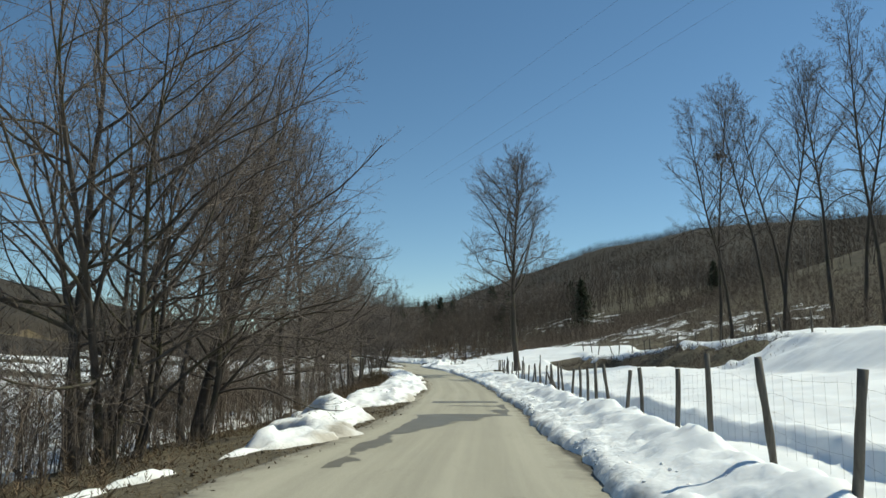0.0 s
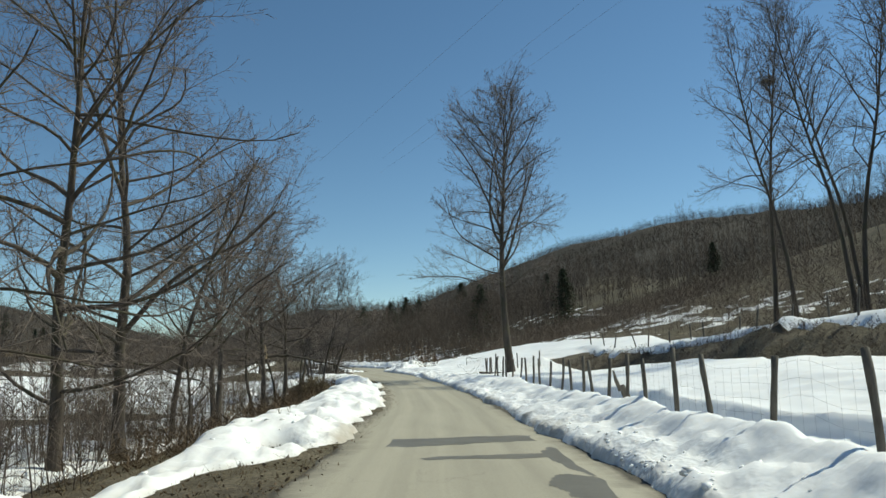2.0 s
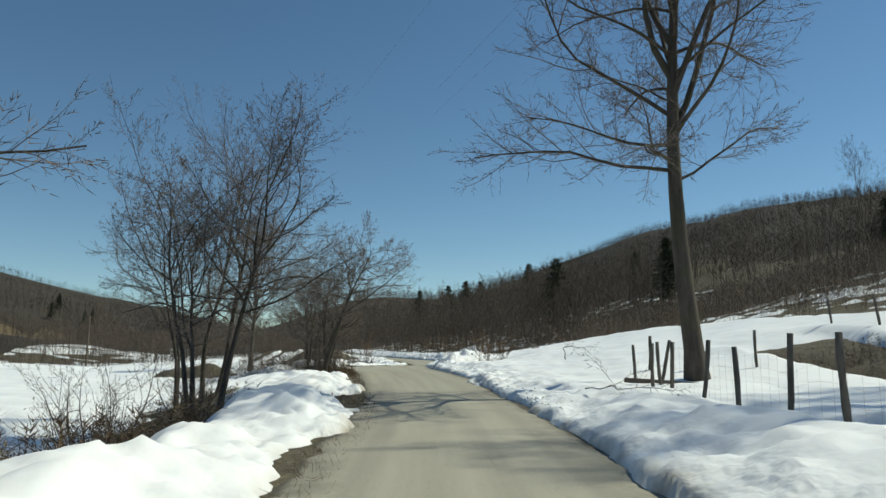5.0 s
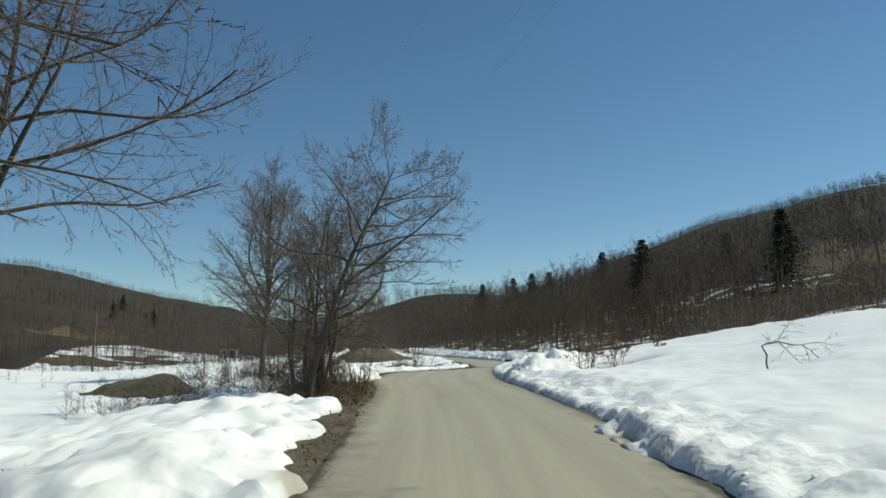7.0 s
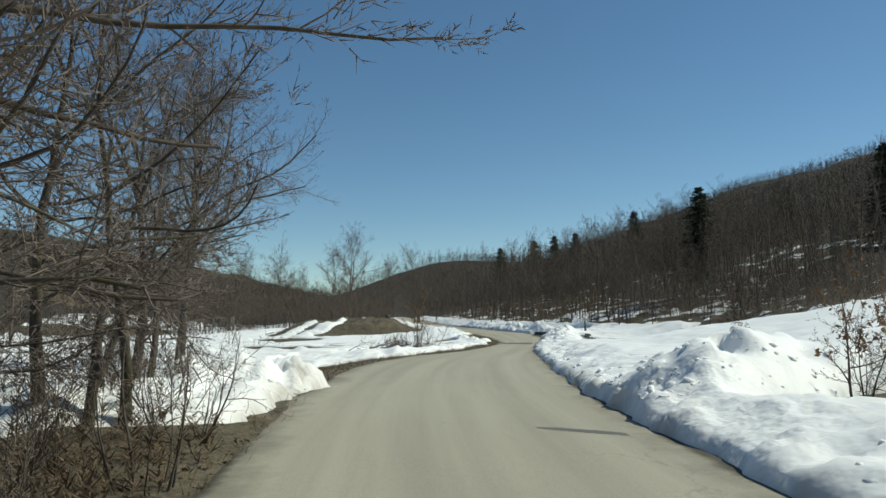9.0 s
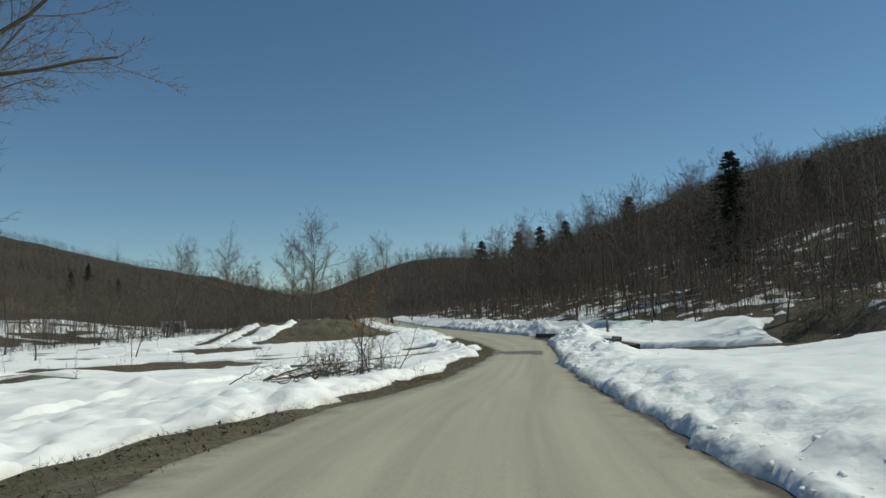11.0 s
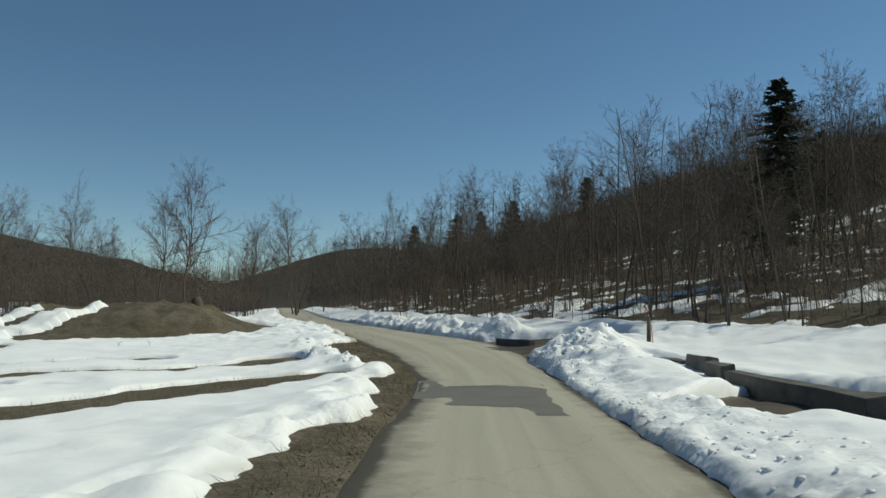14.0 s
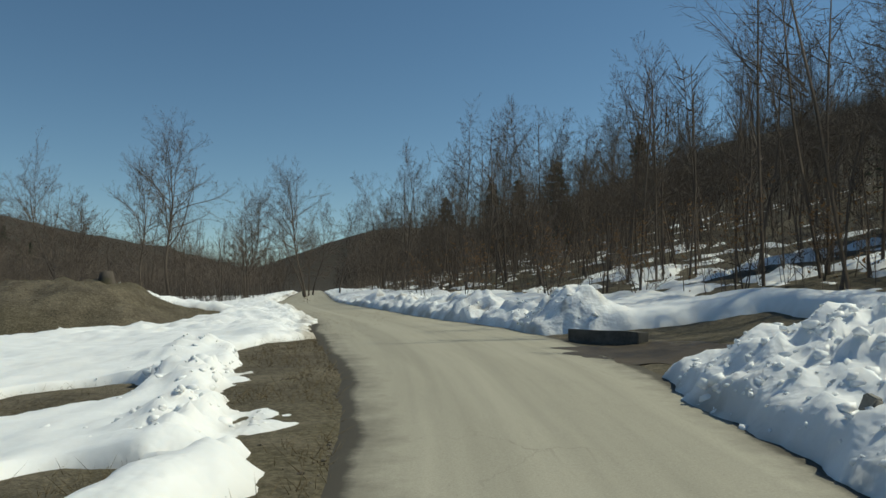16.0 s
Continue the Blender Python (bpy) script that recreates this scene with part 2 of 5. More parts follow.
    lb = lb - .7 * bump(x, y, -2.5, 31.0, .45, .6) - .9 * bump(x, y, -4.1, 63.4, 1.5, .62, -12) - 1.1 * bump(x, y, -7.1, 67.2, 1.3, 1.5) + .14 * bump(x, y, -4.8, 33.0, 1.0, 1.4) * (1 + n2)
    meadow = .26 * fbm(x * .35, y * 1.5, 4.5, 5, 41) + .10 + .14 * n3 - .10 * step(-d, 22, 60) + .12 * step(y, 64, 67) * step(y, 80, 77) * step(-d, 24, 14)
    meadow = meadow + .16 * step(y, 48, 38) * step(-d, 30, 18)
    for hx, hy, ha, hb, ht in ((-15.0, 87.3, 4.8, 1.9, 158), (-19.5, 109, 3.4, 1.2, 170), (-14.8, 110.5, 2.2, 1.0, 165), (-24, 118, 3.7, 1.2, 172), (-33, 106, 9, 3.2, 160)):
        meadow = meadow - 1.2 * step(bump(x, y, hx, hy, ha, hb, ht) + .18 * n1, .34, .5)
    meadow = meadow * step(-d, 6.8, 8.5) - .12 * step(-d, 7.6, 6.4)
    fold = .12 + .13 * step(el, 2.6, 1.2) + .03 * n1
    for ax, ay, bx, by, w in ((-13.5, 127, -11.2, 130.7, .8), (-11.2, 130.7, -9.7, 133.2, .85), (-9.7, 133.2, -8.9, 135.0, .3), (-20, 134, -14.5, 136.6, .5), (-14.5, 136.6, -11.6, 139.8, .4), (-22, 138, -16, 140.5, .25), (-26, 116.5, -14, 124.5, 1.0), (-15, 113, -12, 116, .4)):
        q = np.clip(((x - ax) * (bx - ax) + (y - ay) * (by - ay)) / ((bx - ax) ** 2 + (by - ay) ** 2), 0, 1)
        gap = np.hypot(x - ax - q * (bx - ax), y - ay - q * (by - ay))
        fold = fold - .5 * step(gap, 1.75 * w + .35 + .3 * n1, 1.75 * w - .05 + .3 * n1)
    fold = fold - .6 * step(bump(x, y, -27, 127, 9, 7, 20) + .12 * n1 + .2 * fbm(x * .4, y * 1.5, 3, 3, 52), .36, .46)
    late = step(y, 106, 112) * step(y, 152, 147)
    lb = lb * (1 - late) + np.minimum(lb, np.maximum(fold, -.12)) * late
    crest = bump(x, y, -25.0, 157.0, 7.9, 6.4, 8) + .05 * n1 + (.35 * n1 + .15 * n2 - .75) * (bump(x, y, -25.6, 153.4, .7, 4.2, -30) + .8 * bump(x, y, -28.6, 152.5, .5, 3.5, -30)) - .4 * bump(x, y, -24.0, 154.6, .25, .9, -40)
    lb = lb - 1.0 * step(crest, .20, .27) * step(y, 161.0 + .8 * n1, 160.0 + .8 * n1)
    lb = lb - .9 * step(bump(x, y, -32, 143.5, 9, 5, 15) + .15 * n1, .36, .46)
    lb = lb + (.22 + 2.5 * lumps) * (bump(x, y, -8.6, 137.2, 1.0, .8) + bump(x, y, -10, 140.5, .8, 1.4) + bump(x, y, -11.5, 144, .7, 1.3))
    left = np.maximum(lb, np.where((y < 121) & (-d > 9) | (y < 104) | (-d > 25 + 4 * n1), meadow, -.12))
    s = np.where(d > 0, right, left)
    off = np.maximum(er, el)
    return np.clip(np.where(off < -.35, -.12, s), -.12, 1.6)


# ---- materials ----
def material(name, rough=0.8, metal=0.0):
    m = bpy.data.materials.new(name)
    m.use_nodes = True
    b = m.node_tree.nodes["Principled BSDF"]
    b.inputs["Roughness"].default_value, b.inputs["Metallic"].default_value = rough, metal
    b.inputs["Specular IOR Level"].default_value = 0.25
    return m, m.node_tree.nodes, m.node_tree.links, b


def ramp(nodes, links, source, stops):
    r = nodes.new("ShaderNodeValToRGB")
    els = r.color_ramp.elements
    while len(els) < len(stops):
        els.new(0.5)
    for el, (p, c) in zip(els, stops):
        el.position, el.color = p, (*c, 1)
    links.new(source, r.inputs[0])
    return r.outputs[0]


def texture(nodes, links, scale, detail=5, rough=0.6, stretch=None, coord="Object", distortion=0.0):
    co = nodes.new("ShaderNodeTexCoord")
    t = nodes.new("ShaderNodeTexNoise")
    t.inputs["Scale"].default_value, t.inputs["Detail"].default_value, t.inputs["Roughness"].default_value = scale, detail, rough
    t.inputs["Distortion"].default_value = distortion
    out = co.outputs[coord]
    if stretch:
        mp = nodes.new("ShaderNodeMapping")
        mp.inputs["Scale"].default_value = stretch
        links.new(out, mp.inputs[0])
        out = mp.outputs[0]
    links.new(out, t.inputs["Vector"])
    return t.outputs[0]


def mix(nodes, links, fac, a, b, mode='MIX'):
    m = nodes.new("ShaderNodeMix")
    m.data_type, m.blend_type = 'RGBA', mode
    for socket, v in ((m.inputs[0], fac), (m.inputs[6], a), (m.inputs[7], b)):
        if isinstance(v, (int, float)):
            socket.default_value = v
        elif isinstance(v, tuple):
            socket.default_value = (*v, 1)
        else:
            links.new(v, socket)
    return m.outputs[2]


def relief(nodes, links, b, height, strength, distance):
    bp = nodes.new("ShaderNodeBump")
    bp.inputs["Strength"].default_value, bp.inputs["Distance"].default_value = strength, distance
    links.new(height, bp.inputs["Height"])
    links.new(bp.outputs[0], b.inputs["Normal"])


def make_snow():
    m, n, l, b = material("snow", 0.55)
    big, fine, dirt = texture(n, l, 0.35, 5), texture(n, l, 9.0, 6), texture(n, l, 1.4, 8, 0.7)
    c = ramp(n, l, big, [(0.3, (.89, .89, .88)), (0.7, (.94, .935, .92))])
    spots = ramp(n, l, dirt, [(0.60, (0, 0, 0)), (0.74, (1, 1, 1))])
    sep = n.new("ShaderNodeMath")
    sep.operation = 'MULTIPLY'
    l.new(spots, sep.inputs[0])
    sep.inputs[1].default_value = 0.22
    c = mix(n, l, sep.outputs[0], c, (.52, .46, .36))
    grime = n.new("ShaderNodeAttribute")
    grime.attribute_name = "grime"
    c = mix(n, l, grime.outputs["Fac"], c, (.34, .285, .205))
    l.new(c, b.inputs["Base Color"])
    b.inputs["Subsurface Weight"].default_value = 0.5
    b.inputs["Subsurface Radius"].default_value = (.9, .95, 1.0)
    b.inputs["Subsurface Scale"].default_value = 0.06
    coarse = texture(n, l, 2.2, 3, 0.5)

    def pillows(scale):
        v = n.new("ShaderNodeTexVoronoi")
        v.feature = 'SMOOTH_F1'
        v.inputs["Scale"].default_value, v.inputs["Smoothness"].default_value, v.inputs["Randomness"].default_value = scale, 0.6, 1.0
        tc = n.new("ShaderNodeTexCoord")
        l.new(tc.outputs["Object"], v.inputs["Vector"])
        return v.outputs["Distance"]
    crumb = n.new("ShaderNodeAttribute")
    crumb.attribute_name = "crumble"

    def plus(a, k, b2):
        q = n.new("ShaderNodeMath")
        q.operation = 'MULTIPLY_ADD'
        l.new(a, q.inputs[0])
        if isinstance(k, float):
            q.inputs[1].default_value = k
        else:
            l.new(k, q.inputs[1])
        l.new(b2, q.inputs[2])
        return q.outputs[0]
    clumps = plus(pillows(13.0), 0.45, pillows(5.5))
    weak = n.new("ShaderNodeMath")
    weak.operation = 'MULTIPLY_ADD'
    l.new(crumb.outputs["Fac"], weak.inputs[0])
    weak.inputs[1].default_value, weak.inputs[2].default_value = -1.5, -0.06
    total = plus(clumps, weak.outputs[0], plus(fine, 0.12, coarse))
    relief(n, l, b, total, 0.36, 0.05)
    return m


def make_ground():
    m, n, l, b = material("earth", 0.95)
    big, mid, fine = texture(n, l, 0.12, 4), texture(n, l, 1.3, 8, 0.7), texture(n, l, 14, 6, 0.7)
    c = ramp(n, l, mid, [(0.32, (.034, .029, .021)), (0.5, (.102, .085, .061)), (0.70, (.225, .190, .138))])
    c = mix(n, l, ramp(n, l, big, [(0.4, (0, 0, 0)), (0.65, (1, 1, 1))]), c, mix(n, l, fine, (.058, .053, .026), (.15, .128, .07)))
    straw = texture(n, l, 0.55, 7, 0.72, distortion=0.8)
    c = mix(n, l, ramp(n, l, straw, [(0.50, (0, 0, 0)), (0.66, (.75, .75, .75))]), c, (.235, .198, .140))
    c = mix(n, l, ramp(n, l, straw, [(0.30, (.7, .7, .7)), (0.42, (0, 0, 0))]), c, (.030, .025, .018))
    c = mix(n, l, 0.45, c, ramp(n, l, fine, [(0.38, (.022, .018, .013)), (0.66, (.215, .178, .125))]))
    l.new(c, b.inputs["Base Color"])
    relief(n, l, b, mid, 0.9, 0.12)
    return m


def make_far_ground():
    m, n, l, b = material("forest_floor", 0.95)
    mid, fine, patch = texture(n, l, 0.4, 8, 0.7), texture(n, l, 3, 6, 0.7), texture(n, l, 0.11, 7, 0.62, (1.0, 1.0, 1.6))
    c = ramp(n, l, mid, [(0.3, (.021, .018, .014)), (0.7, (.066, .054, .039))])
    c = mix(n, l, 0.4, c, ramp(n, l, fine, [(0.35, (.021, .018, .015)), (0.7, (.098, .078, .055))]))
    c = mix(n, l, ramp(n, l, patch, [(0.5, (0, 0, 0)), (0.75, (.5, .5, .5))]), c, (.075, .058, .042))
    l.new(c, b.inputs["Base Color"])
    relief(n, l, b, mid, 0.7, 0.6)
    return m


def make_asphalt():
    """Pale dusty asphalt; the attribute "lane" holds metres across and along the road."""
    m, n, l, b = material("dusty_asphalt", 0.85)
    lane = n.new("ShaderNodeAttribute")
    lane.attribute_name = "lane"

    def along(scale, detail, rough, stretch):
        mp = n.new("ShaderNodeMapping")
        mp.inputs["Scale"].default_value = stretch
        l.new(lane.outputs["Vector"], mp.inputs[0])
        t = n.new("ShaderNodeTexNoise")
        t.inputs["Scale"].default_value, t.inputs["Detail"].default_value, t.inputs["Roughness"].default_value = scale, detail, rough
        l.new(mp.outputs[0], t.inputs["Vector"])
        return t.outputs[0]
    grain, mid, speck = texture(n, l, 55, 4, 0.75), along(1.0, 6, 0.62, (1.0, .30, 1)), texture(n, l, 16, 3, 0.8)
    tracks, streak = along(1.0, 3, 0.5, (1.5, .022, 1)), along(1.0, 4, 0.6, (5.0, .06, 1))
    c = ramp(n, l, mid, [(0.28, (.345, .318, .25)), (0.5, (.405, .372, .29)), (0.75, (.445, .41, .322))])
    c = mix(n, l, 0.58, c, ramp(n, l, tracks, [(0.36, (.30, .275, .215)), (0.64, (.475, .437, .345))]))
    c = mix(n, l, 0.18, c, ramp(n, l, streak, [(0.35, (.27, .25, .20)), (0.65, (.47, .435, .345))]))
    c = mix(n, l, 0.20, c, ramp(n, l, grain, [(0.35, (.08, .075, .06)), (0.65, (.52, .49, .40))]))
    c = mix(n, l, ramp(n, l, speck, [(0.66, (0, 0, 0)), (0.74, (.5, .5, .5))]), c, (.14, .125, .10))
    # worn, earthy margins and fine cracks
    sep = n.new("ShaderNodeSeparateXYZ")
    l.new(lane.outputs["Vector"], sep.inputs[0])
    margin = n.new("ShaderNodeMath")
    margin.operation = 'ADD'
    l.new(sep.outputs[2], margin.inputs[0])
    ragged = n.new("ShaderNodeMath")
    ragged.operation = 'MULTIPLY_ADD'
    l.new(texture(n, l, 1.7, 6, 0.7), ragged.inputs[0])
    ragged.inputs[1].default_value, ragged.inputs[2].default_value = 1.3, -0.65
    l.new(ragged.outputs[0], margin.inputs[1])
    c = mix(n, l, ramp(n, l, margin.outputs[0], [(0.12, (.8, .8, .8)), (0.70, (0, 0, 0))]), c, (.165, .148, .118))
    # dark rim: damp asphalt and, on the right, painted shade of the undercut snow
    rim = n.new("ShaderNodeMath")
    rim.operation = 'MULTIPLY_ADD'
    l.new(ragged.outputs[0], rim.inputs[0])
    rim.inputs[1].default_value = 0.20
    l.new(sep.outputs[2], rim.inputs[2])
    leftward = n.new("ShaderNodeMath")
    leftward.operation = 'LESS_THAN'
    l.new(sep.outputs[0], leftward.inputs[0])
    leftward.inputs[1].default_value = 0.0
    inset = n.new("ShaderNodeMath")
    inset.operation = 'MULTIPLY_ADD'
    l.new(leftward.outputs[0], inset.inputs[0])
    inset.inputs[1].default_value = 0.12
    l.new(rim.outputs[0], inset.inputs[2])
    c = mix(n, l, ramp(n, l, inset.outputs[0], [(0.31, (.85, .85, .85)), (0.41, (0, 0, 0))]), c, (.055, .047, .036))
    vor = n.new("ShaderNodeTexVoronoi")
    vor.feature = 'DISTANCE_TO_EDGE'
    vor.inputs["Scale"].default_value = 0.55
    warp = n.new("ShaderNodeVectorMath")
    warp.operation = 'MULTIPLY_ADD'
    wob = n.new("ShaderNodeTexNoise")
    wob.inputs["Scale"].default_value, wob.inputs["Detail"].default_value = 2.5, 4
    l.new(lane.outputs["Vector"], wob.inputs["Vector"])
    l.new(wob.outputs[1], warp.inputs[0])
    warp.inputs[1].default_value = (.8, .8, 0)
    l.new(lane.outputs["Vector"], warp.inputs[2])
    l.new(warp.outputs[0], vor.inputs["Vector"])
    crack = ramp(n, l, vor.outputs["Distance"], [(0.004, (1, 1, 1)), (0.012, (0, 0, 0))])
    where = ramp(n, l, texture(n, l, 0.35, 3), [(0.52, (0, 0, 0)), (0.66, (.30, .30, .30))])
    c = mix(n, l, mix(n, l, 1.0, crack, where, 'MULTIPLY'), c, (.11, .10, .08))
    l.new(c, b.inputs["Base Color"])
    relief(n, l, b, grain, 0.3, 0.01)
    return m


def make_bark(name, dark, light, moss=0.0, scale=6.0):
    m, n, l, b = material(name, 0.9)
    t, f = texture(n, l, scale, 6, 0.7, (1, 1, 0.18)), texture(n, l, 1.2, 4)
    c = ramp(n, l, t, [(0.3, dark), (0.7, light)])
    if moss:
        c = mix(n, l, ramp(n, l, f, [(0.5, (0, 0, 0)), (0.62, (moss, moss, moss))]), c, (.075, .075, .03))
    info = n.new("ShaderNodeObjectInfo")
    c = mix(n, l, mix(n, l, info.outputs["Random"], (.0, .0, .0), (.35, .35, .35)), c, mix(n, l, 0.5, c, light))
    l.new(c, b.inputs["Base Color"])
    relief(n, l, b, t, 0.7, 0.02)
    return m


def make_plain(name, a, c2, scale, rough=0.85, bumpiness=0.4, dist=0.01, metal=0.0):
    m, n, l, b = material(name, rough, metal)
    t, f = texture(n, l, scale, 6, 0.65), texture(n, l, scale * 7, 4, 0.7)
    c = ramp(n, l, t, [(0.3, a), (0.7, c2)])
    c = mix(n, l, 0.25, c, ramp(n, l, f, [(0.35, a), (0.65, c2)]))
    l.new(c, b.inputs["Base Color"])
    relief(n, l, b, f, bumpiness, dist)
    return m


SNOW, EARTH, FAR, ASPHALT = make_snow(), make_ground(), make_far_ground(), make_asphalt()
BARK = make_bark("grey_bark", (.040, .033, .027), (.125, .104, .085), 0.5)
TWIG = make_bark("twig_bark", (.095, .078, .067), (.24, .196, .168), 0.0, 3.0)
WOODS = make_bark("woodland_bark", (.062, .049, .039), (.19, .150, .118), 0.0, 2.0)
FARWOOD = make_bark("far_woodland", (.036, .029, .025), (.105, .086, .071), 0.0, 1.0)
NEEDLE = make_plain("spruce_needles", (.038, .050, .030), (.085, .105, .060), 3.0)
POST = make_bark("weathered_post", (.055, .048, .040), (.20, .178, .148), 0.0, 9.0)
CONCRETE = make_plain("old_concrete", (.06, .056, .05), (.16, .15, .132), 2.5, 0.9, 0.5, 0.02)
WIRE = make_plain("rusty_wire", (.10, .085, .07), (.22, .20, .18), 20, 0.6, 0.1, 0.001, 0.6)
LEAF = make_plain("dead_leaves", (.16, .085, .035), (.36, .21, .10), 9.0, 0.8)
LITTER = make_plain("leaf_litter", (.07, .048, .030), (.19, .135, .085), 9.0, 0.85)
GRASS = make_plain("dry_grass", (.07, .053, .03), (.19, .148, .085), 5.0, 0.9)
WETROAD = make_plain("wet_asphalt", (.135, .122, .096), (.20, .182, .145), 1.5, 0.5, 0.25, 0.01)
MUD = make_plain("wet_mud", (.055, .042, .028), (.12, .092, .06), 1.2, 0.5, 0.4, 0.02)
RUBBLE = make_plain("rubble", (.05, .042, .032), (.21, .18, .14), 3.0)
TAWNY = make_plain("tawny_meadow", (.10, .075, .042), (.17, .128, .072), .12, 0.9, 0.3, 0.05)
STONE = make_plain("field_stone", (.16, .15, .13), (.32, .30, .26), 4.0)
PLASTER = make_plain("pale_plaster", (.42, .38, .32), (.6, .56, .48), 2.0)
BREAK = make_plain("fresh_broken_wood", (.42, .30, .17), (.62, .48, .30), 8.0, 0.8)


# ---- mesh helpers ----
def mesh_from(name, verts, faces, mat, smooth=True):
    """verts n x 3, faces a list of integer arrays, each m x 3 or m x 4."""
    me = bpy.data.meshes.new(name)
    faces = [f for f in faces if len(f)]
    loops = np.concatenate([f.ravel() for f in faces]).astype(np.int32)
    sizes = np.concatenate([np.full(len(f), f.shape[1]) for f in faces]).astype(np.int32)
    me.vertices.add(len(verts))
    me.vertices.foreach_set("co", np.asarray(verts, np.float32).ravel())
    me.loops.add(len(loops))
    me.loops.foreach_set("vertex_index", loops)
    me.polygons.add(len(sizes))
    me.polygons.foreach_set("loop_start", np.concatenate([[0], np.cumsum(sizes)[:-1]]).astype(np.int32))
    me.polygons.foreach_set("use_smooth", np.full(len(sizes), smooth))
    me.update(calc_edges=True)
    if mat:
        me.materials.append(mat)
    return me


def grid_mesh(name, X, Y, Z, mat, keep=None):
    r, c = X.shape
    idx = np.arange(r * c).reshape(r, c)
    q = np.stack([idx[:-1, :-1], idx[:-1, 1:], idx[1:, 1:], idx[1:, :-1]], -1).reshape(-1, 4)
    v = np.stack([X, Y, Z], -1).reshape(-1, 3)
    if keep is not None:
        q = q[keep.ravel()]
        used = np.unique(q)
        remap = np.zeros(r * c, np.int64)
        remap[used] = np.arange(len(used))
        v, q = v[used], remap[q]
    return mesh_from(name, v, [q], mat)


def tubes(P, R, sides):
    """P n x k x 3 points and R n x k radii of n branches: vertices and quads."""
    n, k, _ = P.shape
    T = np.gradient(P, axis=1)
    T /= np.linalg.norm(T, axis=2, keepdims=True) + 1e-9
    main = P[:, -1] - P[:, 0]
    ref = np.where(np.abs(main[:, 2:3]) > 0.85 * np.linalg.norm(main, axis=1, keepdims=True), [[1., 0, 0]], [[0, 0, 1.]])
    U = np.cross(T, ref[:, None, :])
    U /= np.linalg.norm(U, axis=2, keepdims=True) + 1e-9
    W = np.cross(T, U)
    a = np.arange(sides) * 2 * np.pi / sides
    V = P[:, :, None, :] + R[:, :, None, None] * (np.cos(a)[None, None, :, None] * U[:, :, None, :] + np.sin(a)[None, None, :, None] * W[:, :, None, :])
    base = (np.arange(n) * k * sides)[:, None, None]
    i, j = np.arange(k - 1)[None, :, None] * sides, np.arange(sides)[None, None, :]
    j2 = (j + 1) % sides
    q = np.stack([base + i + j, base + i + j2, base + i + sides + j2, base + i + sides + j], -1).reshape(-1, 4)
    return V.reshape(-1, 3), q


def spikes(P, R):
    """Fine twigs as three-sided spikes from P[:, 0] to P[:, -1]."""
    n = len(P)
    b, e = P[:, 0], P[:, -1]
    t = e - b
    u = np.cross(t, np.where(np.abs(t[:, 2:3]) > .8 * np.linalg.norm(t, axis=1, keepdims=True), [[1., 0, 0]], [[0, 0, 1.]]))
    u /= np.linalg.norm(u, axis=1, keepdims=True) + 1e-9
    w = np.cross(t, u)
    w /= np.linalg.norm(w, axis=1, keepdims=True) + 1e-9
    r = R[:, :1]
    v = np.stack([b + u * r, b + (-.5 * u + .87 * w) * r, b + (-.5 * u - .87 * w) * r, e], 1).reshape(-1, 3)
    at = np.arange(n)[:, None, None] * 4
    return v, (at + np.array([[0, 1, 3], [1, 2, 3], [2, 0, 3]])[None]).reshape(-1, 3)


def joined(parts):
    vs, qs, at = [], [], 0
    for v, q in parts:
        vs.append(v)
        qs.append(q + at)
        at += len(v)
    return np.concatenate(vs), qs


def part(name, me, parent, label=""):
    ob = new(name, me)
    ob.parent = parent
    if label:
        ob["label"] = label
    return ob


def thing(name, x, y, z, label, category, group="", turn=0.0, kind=""):
    ob = new(name)
    ob.matrix_basis = pose(x, y, z, 0, 0, turn)
    return tagged(ob, label, category, group, kind)


